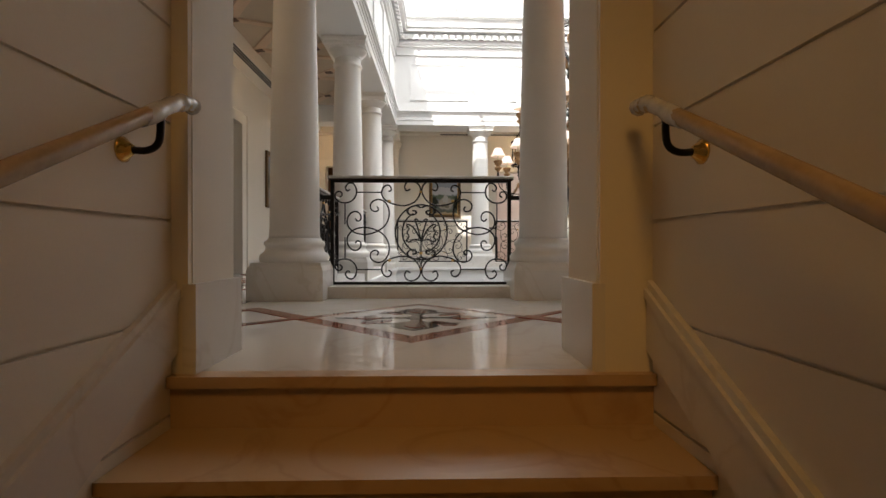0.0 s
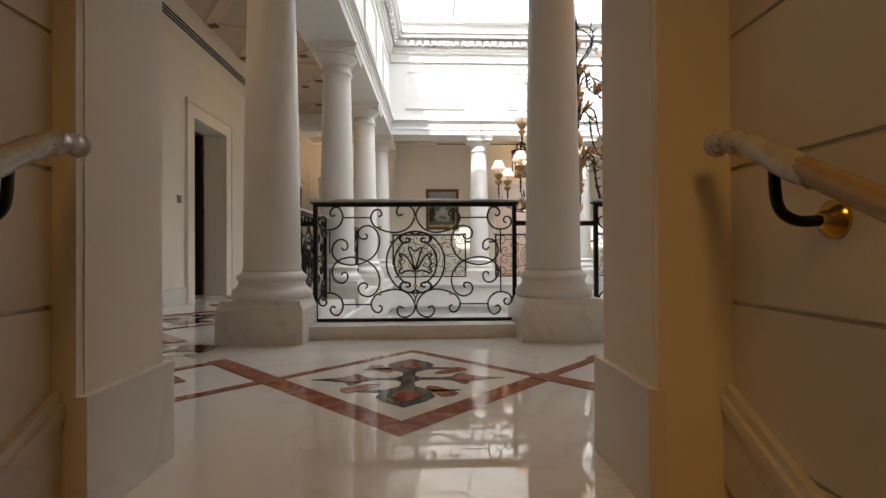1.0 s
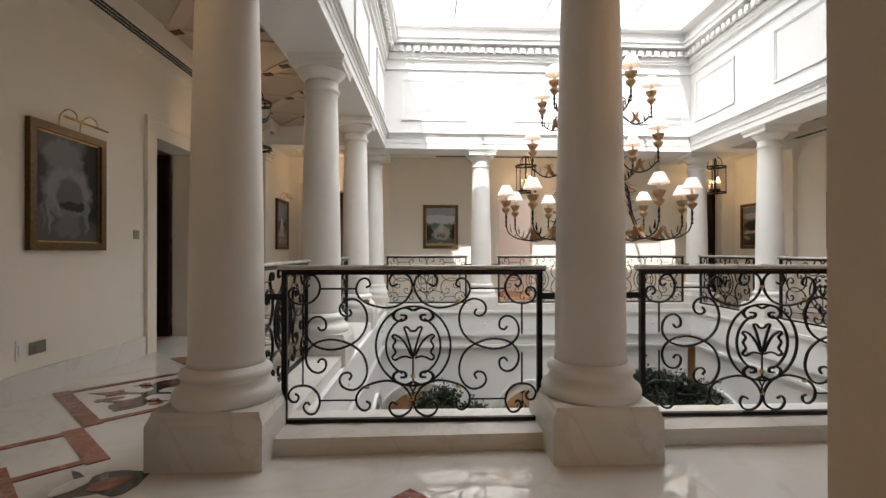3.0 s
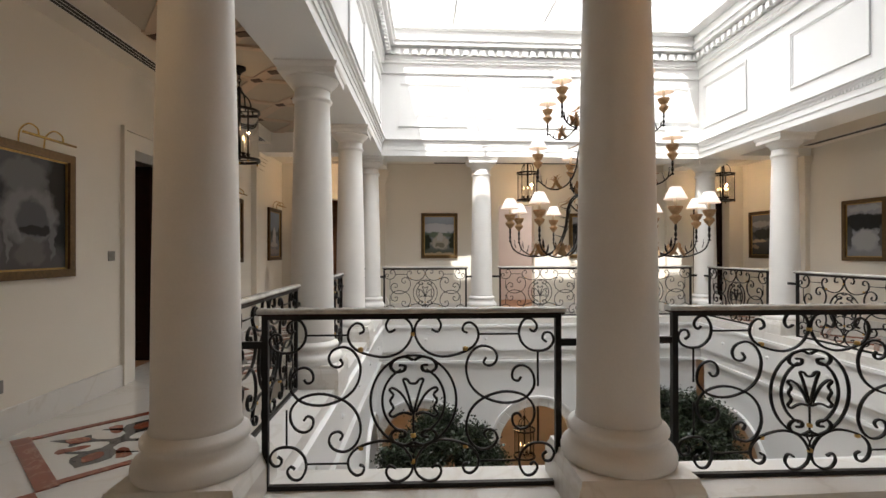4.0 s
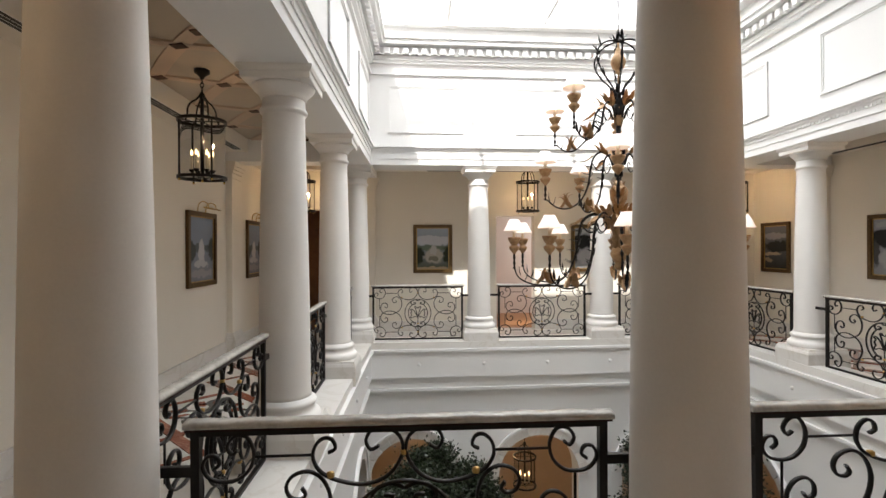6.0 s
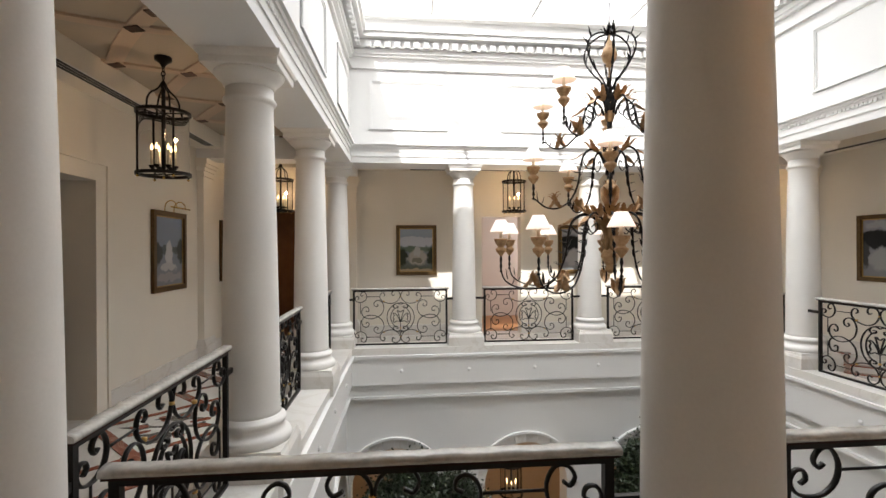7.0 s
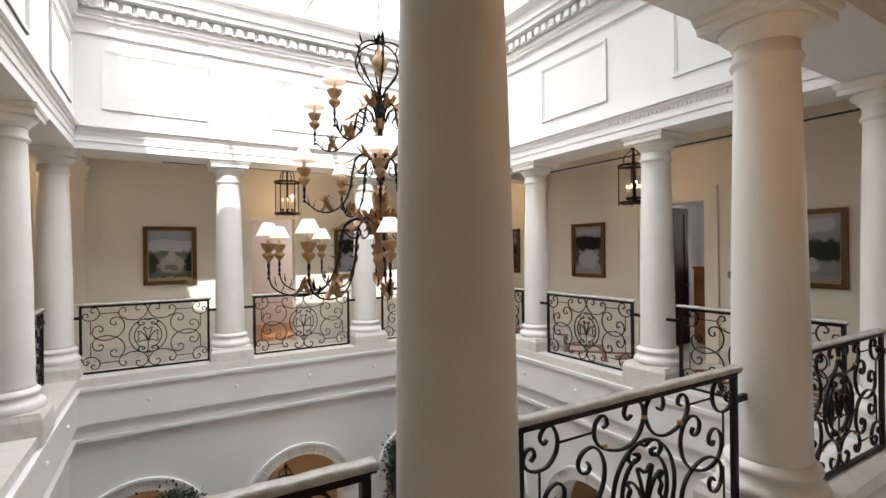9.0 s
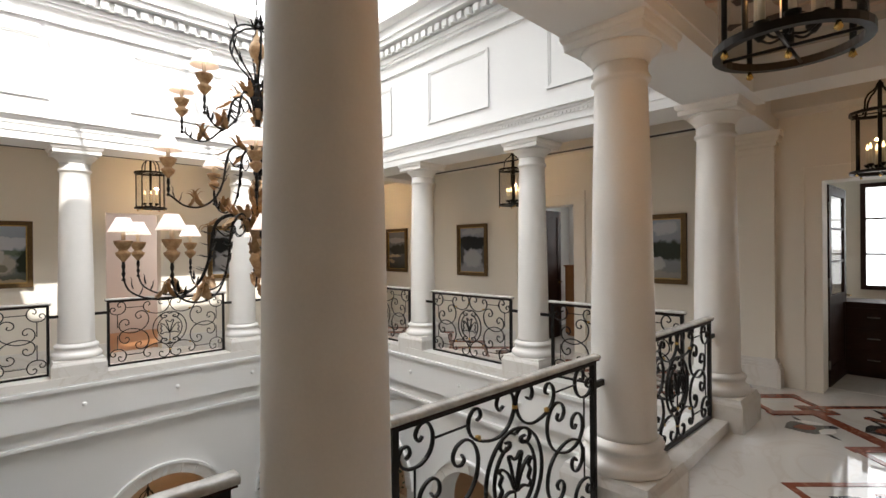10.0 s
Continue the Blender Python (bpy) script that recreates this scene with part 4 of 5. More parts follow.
cabinet(pose(WR + 1.15, -0.3, 0.005, 0, 0, -90), 1.9, 0.55, 0.92, DARKWOOD, "black lacquered low cabinet with bright bar handles")
cabinet(pose(WR + 1.10, 3.48, 0.005, 0, 0, -90), 1.1, 0.5, 1.30, WOOD, "red-brown timber chest in the bright side room")


def window(m, w, h, label):
    """A dark framed window in its own plane, front towards -y, with daylight behind it."""
    win = thing("window", label, "window", m)
    for b in ((0, 0.06, 0, h), (w - 0.06, w, 0, h), (0.06, w - 0.06, 0, 0.06), (0.06, w - 0.06, h - 0.06, h)):
        bm = bmesh.new()
        box(bm, b[0], b[1], -0.05, 0.0, b[2], b[3])
        part("window_frame", bm, DARKWOOD, win, bevel=0.004)
    for i in (1, 2):
        bm = bmesh.new()
        box(bm, 0.06, w - 0.06, -0.035, -0.01, h * i / 3 - 0.012, h * i / 3 + 0.012)
        part("glazing_bar", bm, DARKWOOD, win)
    bm = bmesh.new()
    box(bm, 0.06, w - 0.06, -0.008, -0.004, 0.06, h - 0.06)
    part("pane", bm, DAYPANE, win, "bright pane with daylight behind it")
    return win


window(pose(WR + 2.39, -0.55, 1.0, 0, 0, -90), 0.9, 1.5, "dark framed window full of daylight")
window(pose(WR + 2.39, -1.65, 1.0, 0, 0, -90), 0.7, 1.5, "dark framed window full of daylight")
window(pose(WR + 2.39, 3.3, 1.35, 0, 0, -90), 1.2, 1.2, "window of the bright side room")
window(pose(4.39, WF + 2.1, 0.9, 0, 0, -90), 1.5, 1.5, "window of the sunny room beyond")
area("room_daylight", (4.30, WF + 1.35, 1.65), (1.5, WF + 1.6, 0.6), 1.3, 30, (1.0, 0.97, 0.92))
area("end_room_daylight", (WR + 2.3, -1.0, 1.75), (WR, -1.2, 0.6), 1.2, 9, (0.96, 0.98, 1.0))
area("east_room_daylight", (WR + 2.3, 2.7, 1.95), (WR, 2.5, 0.8), 1.1, 8, (0.96, 0.98, 1.0))

# ---- pictures ----
P_GREY = painting("painting_pavilion", (0.081, 0.093, 0.105), (0.087, 0.084, 0.087), [(0.30, 0.12, 0.15, 0.42, (0.012, 0.014, 0.015)), (-0.34, 0.05, 0.12, 0.22, (0.031, 0.037, 0.043)), (-0.06, 0.27, 0.22, 0.12, (0.155, 0.161, 0.174)), (0.0, -0.02, 0.26, 0.21, (0.211, 0.211, 0.223)),
                 (0.02, -0.05, 0.16, 0.15, (0.093, 0.099, 0.112)), (0.03, -0.13, 0.15, 0.045, (0.015, 0.017, 0.019)), (-0.20, -0.22, 0.025, 0.15, (0.186, 0.186, 0.198)), (0.21, -0.22, 0.025, 0.15, (0.174, 0.174, 0.186)), (-0.27, -0.2, 0.02, 0.12, (0.124, 0.124, 0.136)), (0.0, -0.30, 0.14, 0.10, (0.136, 0.13, 0.133))])
P_DOME = painting("painting_fountain", (0.22, 0.28, 0.38), (0.20, 0.21, 0.23), [(0.0, 0.02, 0.45, 0.05, (0.09, 0.11, 0.12)), (-0.3, -0.02, 0.12, 0.14, (0.05, 0.06, 0.06)), (0.32, 0.0, 0.1, 0.16, (0.05, 0.06, 0.06)), (0.0, -0.04, 0.10, 0.17, (0.50, 0.50, 0.52)), (0.0, -0.20, 0.22, 0.05, (0.45, 0.45, 0.47)), (0.0, -0.33, 0.35, 0.06, (0.30, 0.29, 0.30))])
P_PARK = painting("painting_garden", (0.33, 0.38, 0.47), (0.07, 0.08, 0.045), [(0.0, 0.16, 0.5, 0.09, (0.48, 0.50, 0.55)), (0.0, 0.02, 0.6, 0.045, (0.12, 0.16, 0.12)), (0.02, -0.14, 0.19, 0.15, (0.38, 0.35, 0.31)), (0.02, -0.02, 0.06, 0.10, (0.42, 0.41, 0.41)), (0.02, -0.20, 0.09, 0.05, (0.18, 0.17, 0.13)), (-0.28, -0.14, 0.11, 0.16, (0.02, 0.028, 0.015)), (0.30, -0.12, 0.10, 0.18, (0.02, 0.028, 0.015)), (0.0, -0.40, 0.5, 0.05, (0.38, 0.30, 0.20))])
P_DARK = painting("painting_moonlit", (0.28, 0.29, 0.33), (0.24, 0.25, 0.26), [(0.0, 0.12, 0.6, 0.13, (0.012, 0.014, 0.015)), (0.0, 0.34, 0.3, 0.05, (0.36, 0.37, 0.40)), (0.0, -0.16, 0.22, 0.17, (0.36, 0.36, 0.37)), (-0.27, -0.1, 0.06, 0.2, (0.06, 0.06, 0.06)), (0.28, -0.12, 0.05, 0.2, (0.08, 0.08, 0.08))])
P_SHORE = painting("painting_shore", (0.16, 0.17, 0.20), (0.03, 0.03, 0.025), [(0.0, 0.22, 0.4, 0.06, (0.28, 0.28, 0.31)), (0.1, 0.02, 0.4, 0.10, (0.018, 0.02, 0.02)), (-0.10, -0.12, 0.22, 0.045, (0.42, 0.33, 0.23)), (-0.2, -0.24, 0.12, 0.05, (0.30, 0.23, 0.16))])
P_TREE = painting("painting_statue_park", (0.30, 0.35, 0.43), (0.20, 0.20, 0.19), [(0.05, 0.28, 0.2, 0.08, (0.45, 0.47, 0.51)), (0.10, -0.02, 0.34, 0.13, (0.025, 0.035, 0.025)), (-0.05, -0.20, 0.10, 0.10, (0.42, 0.42, 0.43)), (0.0, -0.36, 0.35, 0.06, (0.28, 0.27, 0.25))])


def picture(m, w, h, art, label, lit=False):
    """Hung on a wall, in its own plane, front towards -y, centre at the origin."""
    p = thing("framed_painting", label, "painting", m, "paintings in the gallery")
    f = 0.062
    for (a0, c0), (a1, c1) in ((((-w / 2), (-h / 2)), (w / 2, -h / 2 + f)), ((-w / 2, h / 2 - f), (w / 2, h / 2)), ((-w / 2, -h / 2 + f), (-w / 2 + f, h / 2 - f)), ((w / 2 - f, -h / 2 + f), (w / 2, h / 2 - f))):
        bm = bmesh.new()
        box(bm, a0, a1, -0.045, -0.004, c0, c1)
        part("frame_bar", bm, FRAME, p, bevel=0.012)
    bm = bmesh.new()
    for a0, a1, c0, c1 in ((-w / 2 + f, w / 2 - f, -h / 2 + f, -h / 2 + f + 0.014), (-w / 2 + f, w / 2 - f, h / 2 - f - 0.014, h / 2 - f), (-w / 2 + f, -w / 2 + f + 0.014, -h / 2 + f, h / 2 - f), (w / 2 - f - 0.014, w / 2 - f, -h / 2 + f, h / 2 - f)):
        box(bm, a0, a1, -0.024, -0.006, c0, c1)
    part("slip", bm, GOLD, p, "thin gilt inner slip")
    bm = bmesh.new()
    box(bm, -w / 2 + 0.02, w / 2 - 0.02, -0.014, -0.006, -h / 2 + 0.02, h / 2 - 0.02)
    part("canvas", bm, art, p)
    if lit:
        bm = bmesh.new()
        tube(bm, [(-w * 0.30, -0.16, h / 2 + 0.045), (w * 0.30, -0.16, h / 2 + 0.045)], 0.010, 8)
        light = part("picture_light", bm, BRASS, p, "slim brass picture light")
        for s in (-1, 1):
            bm = bmesh.new()
            tube(bm, spline([(s * w * 0.14, -0.02, h / 2 - 0.01), (s * w * 0.14, -0.03, h / 2 + 0.09), (s * w * 0.14, -0.09, h / 2 + 0.135), (s * w * 0.14, -0.15, h / 2 + 0.10), (s * w * 0.14, -0.16, h / 2 + 0.05)], 4), 0.006, 6)
            part("arm", bm, BRASS, light)
    return p


FRAME = material("dark_gilt_frame", (0.16, 0.095, 0.035), 0.4, metal=0.5, var=0.3, scale=40, bump=0.4)
picture(pose(WL, 1.22, 1.575, 0, 0, 90), 0.84, 0.98, P_GREY, "grey painting of a domed pavilion in a dark gilt frame", True)
picture(pose(WL, 4.95, 1.61, 0, 0, 90), 0.88, 1.0, P_DOME, "painting of a pale fountain in a gilt frame", True)
picture(pose(WL, 7.10, 1.61, 0, 0, 90), 0.80, 1.0, P_DOME, "narrow-seen landscape in a dark frame", True)
picture(pose(0.41, WF, 1.60, 0, 0, 0), 0.76, 0.94, P_PARK, "landscape with a garden and path in a gilt frame")
picture(pose(3.50, WF, 1.60, 0, 0, 0), 0.70, 0.94, P_DARK, "dark landscape on the far wall in a gilt frame")
picture(pose(WR, 4.78, 1.60, 0, 0, -90), 0.76, 0.97, P_DARK, "dark moonlit landscape in a gilt frame")
picture(pose(WR, 1.30, 1.60, 0, 0, -90), 0.70, 0.94, P_TREE, "pale park landscape with dark trees in a gilt frame")
picture(pose(WR, 7.05, 1.60, 0, 0, -90), 0.72, 0.95, P_SHORE, "shore landscape in a gilt frame")


# ---- small wall fittings ----
def plate(m, w, h, mat, label, name="switch_plate"):
    p = thing(name, label, "switch", m)
    bm = bmesh.new()
    box(bm, -w / 2, w / 2, -0.009, 0.0, -h / 2, h / 2)
    part("plate", bm, mat, p, bevel=0.003)
    bm = bmesh.new()
    box(bm, -w / 5, w / 5, -0.014, -0.008, -h / 4, h / 4)
    part("rocker", bm, mat, p)


plate(pose(WL, 2.16, 1.245, 0, 0, 90), 0.09, 0.09, STEEL, "brushed metal light switch")
plate(pose(WL, 0.92, 0.36, 0, 0, 90), 0.15, 0.09, STEEL, "brushed metal double socket", "socket_plate")
plate(pose(WL, 0.75, 0.37, 0, 0, 90), 0.055, 0.15, WHITE, "narrow white blanking plate", "socket_plate")
plate(pose(WR, 2.26, 1.25, 0, 0, -90), 0.09, 0.09, STEEL, "brushed metal light switch")
for x, y, turn in ((-2.575, 3.0, 90), (6.71, 3.0, 90), (2.1, 7.50, 0)):
    v = thing("slot_vent", "black linear slot air vent in the ceiling", "air vent", pose(x, y, 3.10, 0, 0, turn), "slot vents")
    bm = bmesh.new()
    n = 5.2 if turn else 3.6
    box(bm, -n / 2 - 0.01, n / 2 + 0.01, -0.065, 0.065, -0.003, 0.01)
    part("frame", bm, WHITE, v)
    for k in (-0.04, 0.0, 0.04):
        bm = bmesh.new()
        box(bm, -n / 2, n / 2, k - 0.014, k + 0.014, -0.006, -0.001)
        part("slot", bm, BLACK, v, "black slot")



# ---- lanterns ----
def lantern(m, glow_watts=0.0):
    """Hung from its origin at the ceiling."""
    g = thing("hanging_lantern", "black iron hanging lantern with glass and lit candle bulbs", "lantern", m, "gallery lanterns")
    top, bot, r = -0.50, -1.03, 0.205
    bm = bmesh.new()
    lathe(bm, [(0.012, -0.09), (0.02, -0.07), (0.045, -0.045), (0.068, -0.03), (0.07, 0.0)], 20)
    part("canopy", bm, IRON, g)
    for i in range(3):
        bm = bmesh.new()
        tube(bm, [(0.016 * math.cos(a) * (i % 2), 0.016 * math.cos(a) * (1 - i % 2), -0.108 - 0.034 * i + 0.022 * math.sin(a)) for a in (2 * math.pi * k / 12 for k in range(13))], 0.0045, 5)
        part("chain_link", bm, IRON, g)
    for z, rr in ((top, r), (bot, r)):
        bm = bmesh.new()
        lathe(bm, [(rr - 0.014, z), (rr + 0.012, z), (rr + 0.012, z + 0.026), (rr - 0.014, z + 0.026), (rr - 0.014, z)], 36, caps=False, smooth=False)
        part("ring", bm, IRON, g)
    bm = bmesh.new()
    tube(bm, [(r, 0, bot), (r, 0, top + 0.02)], 0.009, 6)
    post = mesh_of("post", bm, IRON)
    bm = bmesh.new()
    tube(bm, spline([(0.145, 0, top - 0.004), (0.132, 0, top + 0.07), (0.128, 0, top + 0.12), (0.10, 0, top + 0.175), (0.05, 0, top + 0.215), (0.018, 0, top + 0.262)], 5), 0.008, 6)
    strap = mesh_of("strap", bm, IRON)
    bm = bmesh.new()
    lathe(bm, [(0.002, -0.03), (0.012, -0.022), (0.009, -0.01), (0.005, 0.0)], 10)
    knob = mesh_of("finial", bm, BRASS)
    for i in range(4):
        part("post", post, IRON, g, "", pose(0, 0, 0, 0, 0, 45 + 90 * i))
        part("strap", strap, IRON, g, "", pose(0, 0, 0, 0, 0, 45 + 90 * i))
        a = radians(45 + 90 * i)
        part("finial", knob, BRASS, g, "small brass ball", pose(r * math.cos(a), r * math.sin(a), bot))
    bm = bmesh.new()
    lathe(bm, [(0.016, bot + 0.02), (0.016, top + 0.22), (0.026, top + 0.25), (0.026, top + 0.268), (0.012, top + 0.29), (0.006, top + 0.30)], 12)
    for i in range(4):
        a = math.pi / 2 * i
        tube(bm, [(0.01 * math.cos(a), 0.01 * math.sin(a), top + 0.012), (r * math.cos(a), r * math.sin(a), top + 0.012)], 0.006, 5)
    part("stem", bm, IRON, g)
    part("finial", knob, BRASS, g, "small brass ball", pose(0, 0, bot))
    bm = bmesh.new()
    for i in range(4):
        a = math.pi / 2 * i
        tube(bm, [(0, 0, bot + 0.012), (r * math.cos(a), r * math.sin(a), bot + 0.012)], 0.006, 5)
    part("base_cross", bm, IRON, g)
    bm = bmesh.new()
    lathe(bm, [(r - 0.006, bot + 0.026), (r - 0.006, top)], 36, caps=False)
    glass = part("glass", bm, GLASS, g, "clear curved glass")
    glass.visible_shadow = False
    bm = bmesh.new()
    lathe(bm, [(0.011, 0.0), (0.011, 0.13)], 10)
    sleeve = mesh_of("candle", bm, CANDLE)
    bm = bmesh.new()
    lathe(bm, [(0.005, 0.0), (0.011, 0.015), (0.010, 0.028), (0.005, 0.046), (0.001, 0.058)], 10)
    flame = mesh_of("bulb", bm, BULB)
    bm = bmesh.new()
    lathe(bm, [(0.006, -0.02), (0.022, 0.0), (0.024, 0.012), (0.010, 0.014)], 12)
    cup = mesh_of("candle_cup", bm, IRON)
    for i in range(6):
        a = 2 * math.pi * (i + 0.3) / 6
        p = pose(0.085 * math.cos(a), 0.085 * math.sin(a), bot + 0.075)
        cc = part("candle_cup", cup, IRON, g, "", p)
        part("candle", sleeve, CANDLE, cc, "cream candle sleeve", pose(0, 0, 0.012))
        part("bulb", flame, BULB, cc, "lit flame bulb", pose(0, 0, 0.142))
        bm = bmesh.new()
        tube(bm, spline([(0.01 * math.cos(a), 0.01 * math.sin(a), bot + 0.05), (0.05 * math.cos(a), 0.05 * math.sin(a), bot + 0.04), (0.085 * math.cos(a), 0.085 * math.sin(a), bot + 0.062)], 4), 0.005, 5)
        part("candle_arm", bm, IRON, g)
    return g


spots = [(-1.95, 2.92), (2.13, 6.98), (-1.92, 6.98), (6.1, 3.15), (6.08, 6.98), (2.15, -1.06), (6.05, -1.0), (-1.95, -1.1)]
proto = lantern(pose(*spots[0], CEIL))
for x, y in spots[1:]:
    copy_thing(proto, pose(x, y, CEIL))
for x, y in spots:
    near = x > 0 and y < 0
    lamp("lantern_light", x + 0.081, y + 0.026, CEIL - 0.715, 6.5 if y > 6 else 0.9 if x > 5 and near else 4.8 if near else 3.2, (1.0, 0.50, 0.18) if near else (1.0, 0.66, 0.36), 0.012)


# ---- chandelier ----
def chandelier(m):
    c = thing("chandelier", "three-tier gilt and iron chandelier with small pale lampshades", "chandelier", m)
    bm = bmesh.new()
    lathe(bm, [(0.012, 1.36), (0.035, 1.38), (0.055, 1.41), (0.035, 1.44), (0.06, 1.47), (0.092, 1.54), (0.07, 1.60), (0.05, 1.66), (0.065, 1.75), (0.095, 1.84), (0.14, 1.90), (0.15, 1.92), (0.09, 1.93), (0.055, 1.95), (0.045, 2.0), (0.05, 2.05), (0.085, 2.12), (0.095, 2.22), (0.05, 2.28), (0.03, 2.32)], 20)
    part("stem", bm, BRONZE, c, "turned gilt wood stem")
    bm = bmesh.new()
    lathe(bm, [(0.028, 2.30), (0.028, 2.45), (0.036, 2.60), (0.045, 2.70), (0.026, 2.80), (0.026, 2.95), (0.052, 3.02), (0.056, 3.12), (0.028, 3.20), (0.013, 3.35)], 16)
    part("upper_stem", bm, IRON, c, "dark iron upper stem")
    bm = bmesh.new()
    lathe(bm, [(0.010, 3.30), (0.010, 3.45), (0.04, 3.47), (0.03, 3.49), (0.062, 3.52), (0.080, 3.58), (0.060, 3.65), (0.035, 3.68), (0.035, 3.70), (0.012, 3.74), (0.006, 3.82)], 16)
    part("crown_bud", bm, BRONZE, c, "aged gilt bud in the crown")
    bm = bmesh.new()
    tube(bm, spline([(0.02, 0, 3.22), (0.08, 0, 3.32), (0.20, 0, 3.46), (0.265, 0, 3.60), (0.235, 0, 3.72), (0.13, 0, 3.79), (0.03, 0, 3.80)], 5), 0.010, 6)
    hoop = mesh_of("crown_hoop", bm, IRON)
    hoops = []
    for i in range(6):
        hp = part("crown_hoop", hoop, IRON, c, "", pose(0, 0, 0, 0, 0, 60 * i + 15))
        hoops.append(hp)

    def leaf_mesh(length, width, mat, lift, name):
        bm = bmesh.new()
        rows = []
        y = z = 0.0
        for i in range(11):
            t = i / 10
            w = width * (1.02 - t) ** 0.7 * min(1.0, 0.35 + 3 * t) * (1.2 if i % 2 else 0.88)
            rows.append([(-w, y, z + 0.45 * w), (-0.4 * w, y, z), (0, y, z + 0.12 * w), (0.4 * w, y, z), (w, y, z + 0.45 * w)])
            a = lift * (0.2 + 1.1 * t) - max(0.0, t - 0.66) * 6.0
            y, z = y + length * 0.1 * math.cos(a), z + length * 0.1 * math.sin(a)
        sheet(bm, rows)
        bmesh.ops.solidify(bm, geom=bm.faces[:], thickness=0.004)
        return mesh_of(name, bm, mat)

    dark_leaf = leaf_mesh(0.11, 0.020, IRON, 1.0, "iron_leaf")
    gold_leaf = leaf_mesh(0.20, 0.040, BRONZE, 1.0, "gilt_leaf")
    for z, n, tilt, me, nm, r0 in ((3.78, 8, 20, dark_leaf, "iron_leaf", 0.02), (3.80, 6, 60, dark_leaf, "iron_leaf", 0.02), (3.24, 7, 30, dark_leaf, "iron_leaf", 0.06), (3.18, 9, 50, dark_leaf, "iron_leaf", 0.06), (3.10, 9, 55, dark_leaf, "iron_leaf", 0.05), (3.00, 9, 60, dark_leaf, "iron_leaf", 0.04), (2.90, 6, 55, gold_leaf, "gilt_leaf", 0.03),
                                   (2.66, 8, 20, dark_leaf, "iron_leaf", 0.05), (2.58, 9, 45, dark_leaf, "iron_leaf", 0.05), (2.48, 8, 60, dark_leaf, "iron_leaf", 0.04), (2.36, 7, 65, dark_leaf, "iron_leaf", 0.04), (2.12, 7, 62, gold_leaf, "gilt_leaf", 0.07), (1.96, 8, 35, dark_leaf, "iron_leaf", 0.05), (1.80, 9, 42, gold_leaf, "gilt_leaf", 0.12), (1.60, 7, 55, gold_leaf, "gilt_leaf", 0.07), (1.40, 6, 60, gold_leaf, "gilt_leaf", 0.03)):
        for i in range(n):
            a = 360 / n * i + z * 77
            part(nm, me, IRON, c, "", pose(r0 * math.cos(radians(a + 90)), r0 * math.sin(radians(a + 90)), z, 0, 0, a) @ pose(0, 0, 0, tilt, 0, 0))

    for hp in hoops:
        for x, z, tilt, turn in ((0.17, 3.42, 40, -90), (0.25, 3.55, 70, -90), (0.22, 3.74, 40, -90), (0.24, 3.66, 110, 90)):
            part("iron_leaf", dark_leaf, IRON, hp, "", pose(x, 0, z, 0, 0, turn) @ pose(0, 0, 0, tilt, 0, 0))
    bm = bmesh.new()
    lathe(bm, [(0.012, 0.0), (0.016, 0.01), (0.05, 0.05), (0.058, 0.075), (0.04, 0.085), (0.03, 0.10), (0.045, 0.115), (0.066, 0.155), (0.07, 0.175), (0.03, 0.178)], 16)
    cup = mesh_of("cup", bm, BRONZE)
    bm = bmesh.new()
    lathe(bm, [(0.017, 0.175), (0.017, 0.275)], 10)
    sleeve = mesh_of("candle", bm, CANDLE)
    bm = bmesh.new()
    lathe(bm, [(0.112, 0.245), (0.050, 0.365), (0.048, 0.365), (0.110, 0.245), (0.112, 0.245)], 24, caps=False)
    shade = mesh_of("shade", bm, SHADE)
    bm = bmesh.new()
    lathe(bm, [(0.008, 0.27), (0.018, 0.285), (0.018, 0.305), (0.003, 0.33)], 10)
    flame = mesh_of("bulb", bm, BULB)
    bm = bmesh.new()
    lathe(bm, [(0.006, -0.16), (0.018, -0.15), (0.006, -0.13), (0.016, -0.10), (0.008, -0.07), (0.015, -0.04), (0.010, 0.0)], 10)
    pin = mesh_of("cup_stem", bm, IRON)

    def tier(n, r, zc, root, drop, start):
        """n arms that leave the stem at root, sink to drop and rise to a cup at zc, r from the axis."""
        pts = spline([(0.06, 0, root - 0.08), (0.13 * r, 0, root + 0.02), (0.23 * r, 0, root + 0.07), (0.33 * r, 0, root + 0.02), (0.38 * r, 0, root - 0.10), (0.42 * r, 0, 0.45 * root + 0.55 * drop), (0.52 * r, 0, drop + 0.08), (0.68 * r, 0, drop), (0.84 * r, 0, drop + 0.01), (0.96 * r, 0, drop + 0.08), (r, 0, zc - 0.14)], 5)
        bm = bmesh.new()
        tube(bm, pts, 0.0100, 7, lambda t: 1.25 - 0.5 * t)
        arm = mesh_of("arm", bm, IRON)
        bm = bmesh.new()
        tube(bm, spline([(0.36 * r, 0, root - 0.05), (0.28 * r, 0, root - 0.13), (0.20 * r, 0, root - 0.09), (0.21 * r, 0, root - 0.03), (0.26 * r, 0, root - 0.05)], 4), 0.006, 6)
        curl = mesh_of("curl", bm, IRON)
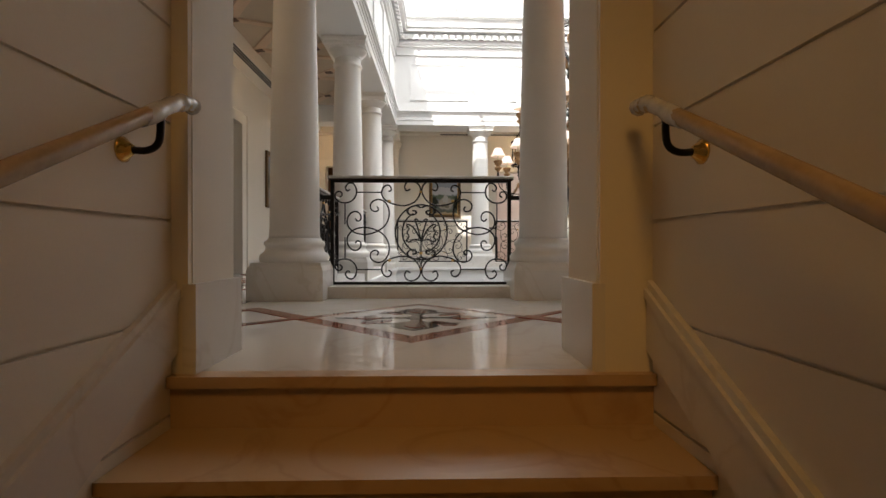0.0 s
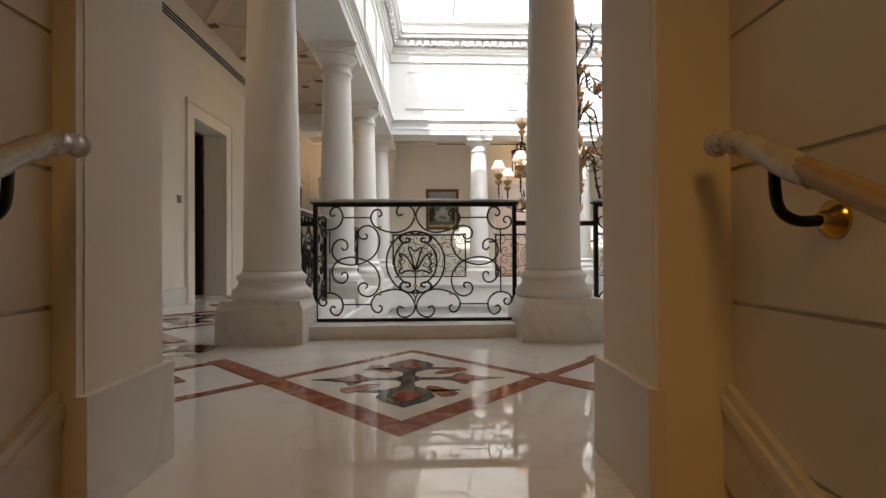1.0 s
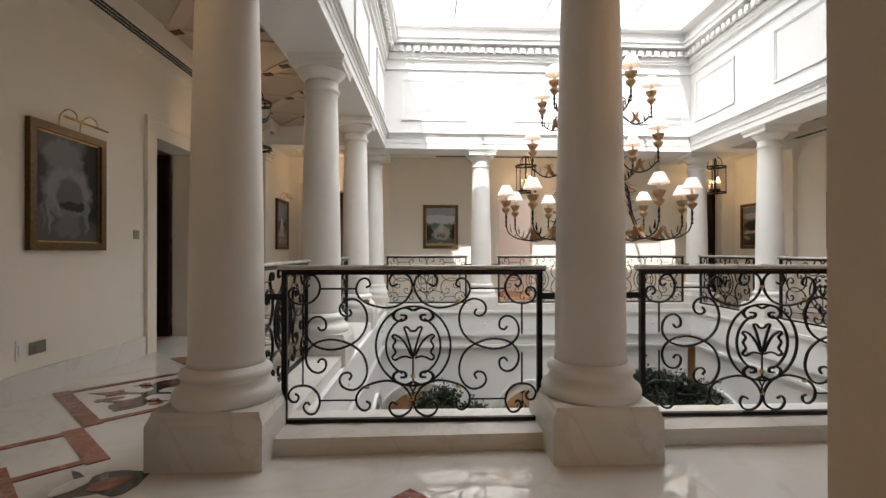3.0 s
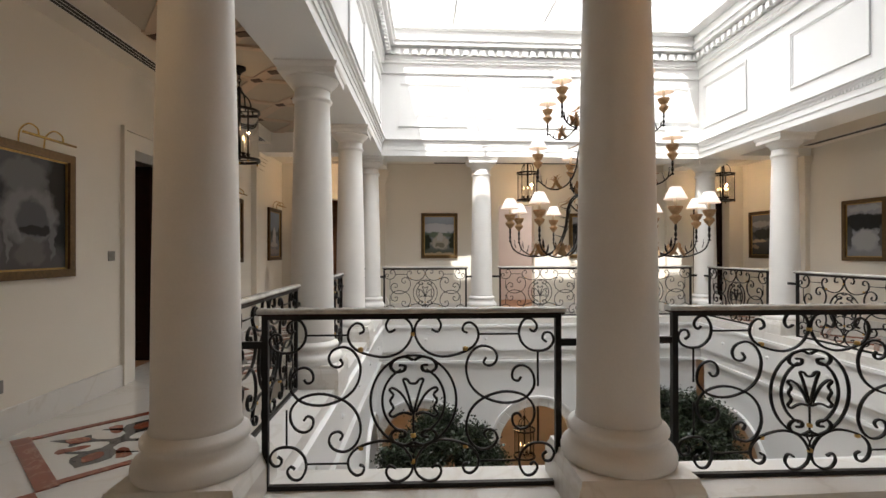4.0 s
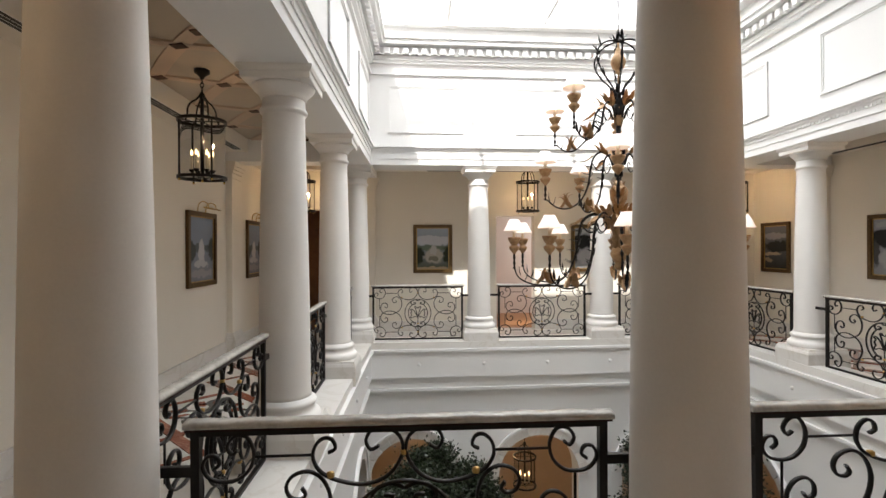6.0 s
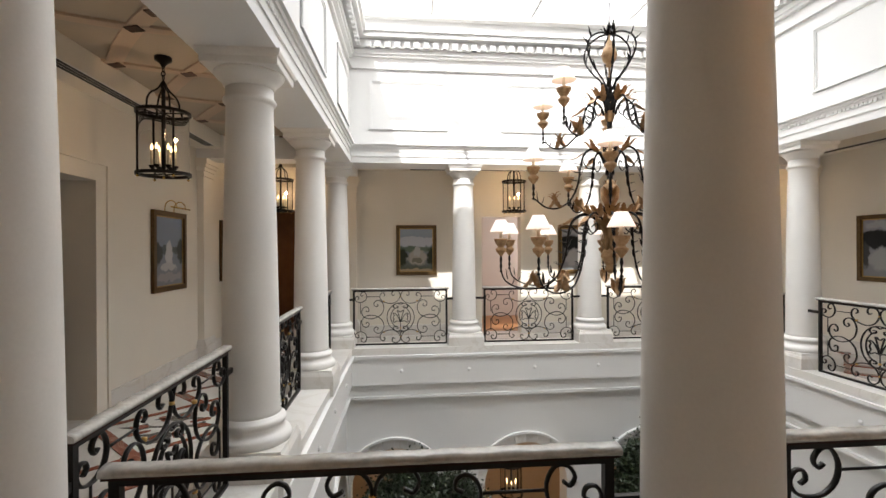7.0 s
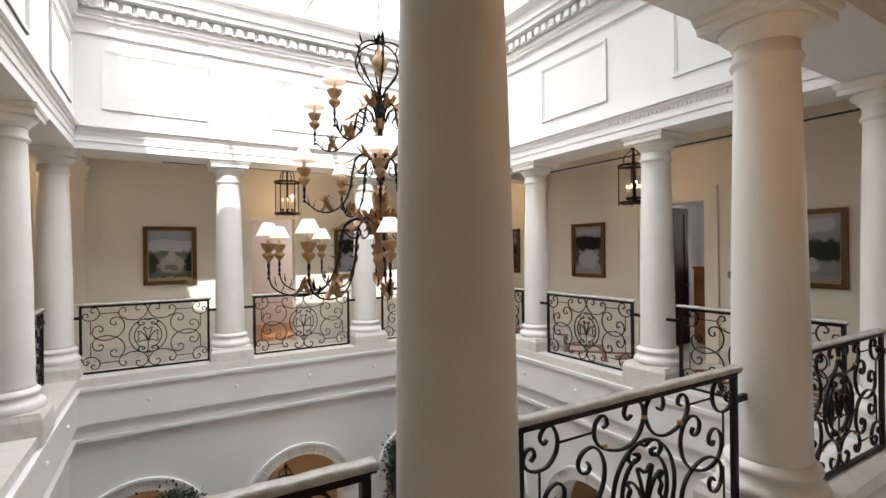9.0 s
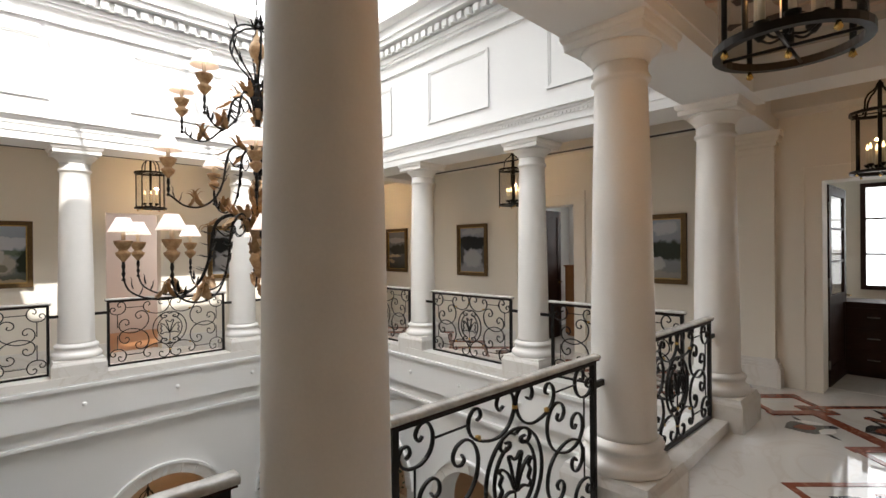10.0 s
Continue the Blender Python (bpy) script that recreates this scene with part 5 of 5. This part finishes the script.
        for i in range(n):
            q = pose(0, 0, 0, 0, 0, start + 360 / n * i)
            a = part("arm", arm, IRON, c, "dark iron arm with gilt leaves", q)
            part("curl", curl, IRON, a)
            for u, h, tilt, turn in ((0.62, 0.01, 8, -90), (0.66, 0.0, 25, -55), (0.66, 0.0, 25, -125), (0.80, 0.01, 20, 90), (0.78, 0.0, 35, 60), (0.16, root - drop + 0.04, 5, -90), (0.16, root - drop + 0.03, 15, -55), (0.16, root - drop + 0.03, 15, -125), (0.34, root - drop + 0.03, -60, -90)):
                part("gilt_leaf", gold_leaf, BRONZE, a, "", pose(u * r, 0, drop + h, 0, 0, turn) @ pose(0, 0, 0, tilt, 0, 0))
            for u, h, tilt, turn in ((0.38, 0.84, -20, -90), (0.39, 0.76, 30, 90), (0.39, 0.68, -20, -90), (0.40, 0.60, 30, 90), (0.41, 0.52, -20, -90), (0.42, 0.44, 30, 90), (0.44, 0.34, -15, -90), (0.47, 0.24, 35, 90), (0.94, 0.14, 50, -90), (0.90, 0.06, 40, 90)):
                part("iron_leaf", dark_leaf, IRON, a, "", pose(u * r, 0, drop + h * (root - drop), 0, 0, turn) @ pose(0, 0, 0, tilt, 0, 0))
            base = q @ pose(r, 0, zc)
            part("cup_stem", pin, IRON, c, "", base)
            k = part("cup", cup, BRONZE, c, "turned gilt candle cup", base)
            part("candle", sleeve, CANDLE, k)
            part("bulb", flame, BULB, k)
            part("shade", shade, SHADE, k, "small pale pleated shade")

    tier(10, 1.12, 1.545, 1.90, 1.22, 34)
    tier(5, 0.775, 2.275, 2.56, 2.03, 30)
    tier(5, 0.72, 2.93, 3.06, 2.70, 68)
    for i in range(22):
        bm = bmesh.new()
        z = 3.82 + 0.062 * i
        tube(bm, [(0.011 * math.cos(a) * (i % 2), 0.011 * math.cos(a) * (1 - i % 2), z + 0.038 * math.sin(a)) for a in (2 * math.pi * k / 10 for k in range(11))], 0.004, 5)
        part("chain_link", bm, IRON, c)
    return c


chandelier(pose(2.22, 3.25, 0))


# ---- trees and the lantern in the hall below ----
def potted_tree(m, top, r, seed, label):
    rng = random.Random(seed)
    t = thing("potted_tree", label, "tree", m, "trees in the hall")
    bm = bmesh.new()
    lathe(bm, [(0.24, 0.0), (0.27, 0.03), (0.33, 0.45), (0.36, 0.48), (0.36, 0.54), (0.31, 0.54), (0.30, 0.48), (0.02, 0.47)], 28)
    part("pot", bm, TERRA, t, "round clay pot")
    zc = top - r * 1.05
    bm = bmesh.new()
    tube(bm, spline([(0, 0, 0.46), (0.03, 0.02, 0.5 * zc), (-0.02, 0.03, zc), (0.02, 0.0, zc + 0.5 * r)], 4), 0.055, 9, lambda u: 1.15 - 0.75 * u)
    for i in range(9):
        a = i * 2.4
        z0 = zc - 0.5 * r + 0.1 * r * i
        tube(bm, spline([(0, 0, z0), (0.4 * r * math.cos(a), 0.4 * r * math.sin(a), z0 + 0.25 * r), (0.75 * r * math.cos(a), 0.75 * r * math.sin(a), z0 + 0.4 * r)], 3), 0.018, 5, lambda u: 1.2 - 0.9 * u)
    part("trunk", bm, BARK, t)
    verts, faces = [], []
    clumps = []
    for i in range(300):
        d = Vector((rng.gauss(0, 1), rng.gauss(0, 1), rng.gauss(0, 1))).normalized()
        clumps.append((Vector((0, 0, zc)) + Vector((d.x * r, d.y * r, d.z * r * 1.05)) * rng.uniform(0.55, 0.97) ** 0.7, rng.uniform(0.11, 0.19) * r))
    for i in range(60000):
        cc, cr = clumps[rng.randrange(len(clumps))]
        p = cc + Vector((rng.gauss(0, 1), rng.gauss(0, 1), rng.gauss(0, 1))) * cr * 0.5
        u = Vector((rng.gauss(0, 1), rng.gauss(0, 1), rng.gauss(0, 0.7) - 0.2)).normalized()
        v = u.orthogonal().normalized()
        v = (v * math.cos(i) + u.cross(v) * math.sin(i)) * rng.uniform(0.013, 0.022)
        u *= rng.uniform(0.04, 0.07)
        k = len(verts)
        verts += [tuple(p), tuple(p + u * 0.5 + v), tuple(p + u), tuple(p + u * 0.5 - v)]
        faces.append((k, k + 1, k + 2, k + 3))
    me = bpy.data.meshes.new("crown")
    me.from_pydata(verts, [], faces)
    me.materials.append(LEAF)
    part("crown", me, LEAF, t, "dense dark green small-leaved crown")


potted_tree(pose(0.34, 4.85, LOW), 3.10, 0.98, 3, "tall dark green potted tree in the hall below")
potted_tree(pose(4.0, 4.95, LOW), 3.40, 0.95, 7, "tall dark green potted tree in the hall below")
spot = lantern(pose(2.08, 7.1, -1.78))
tagged(spot, "lit iron lantern hanging behind the hall arch", "lantern", "hall lanterns")
bm = bmesh.new()
tube(bm, [(2.08, 7.1, -1.79), (2.08, 7.1, -0.55)], 0.008, 6)
tagged(new("lantern_chain", mesh_of("lantern_chain", bm, IRON)), "thin iron drop of the hall lantern", "chain")
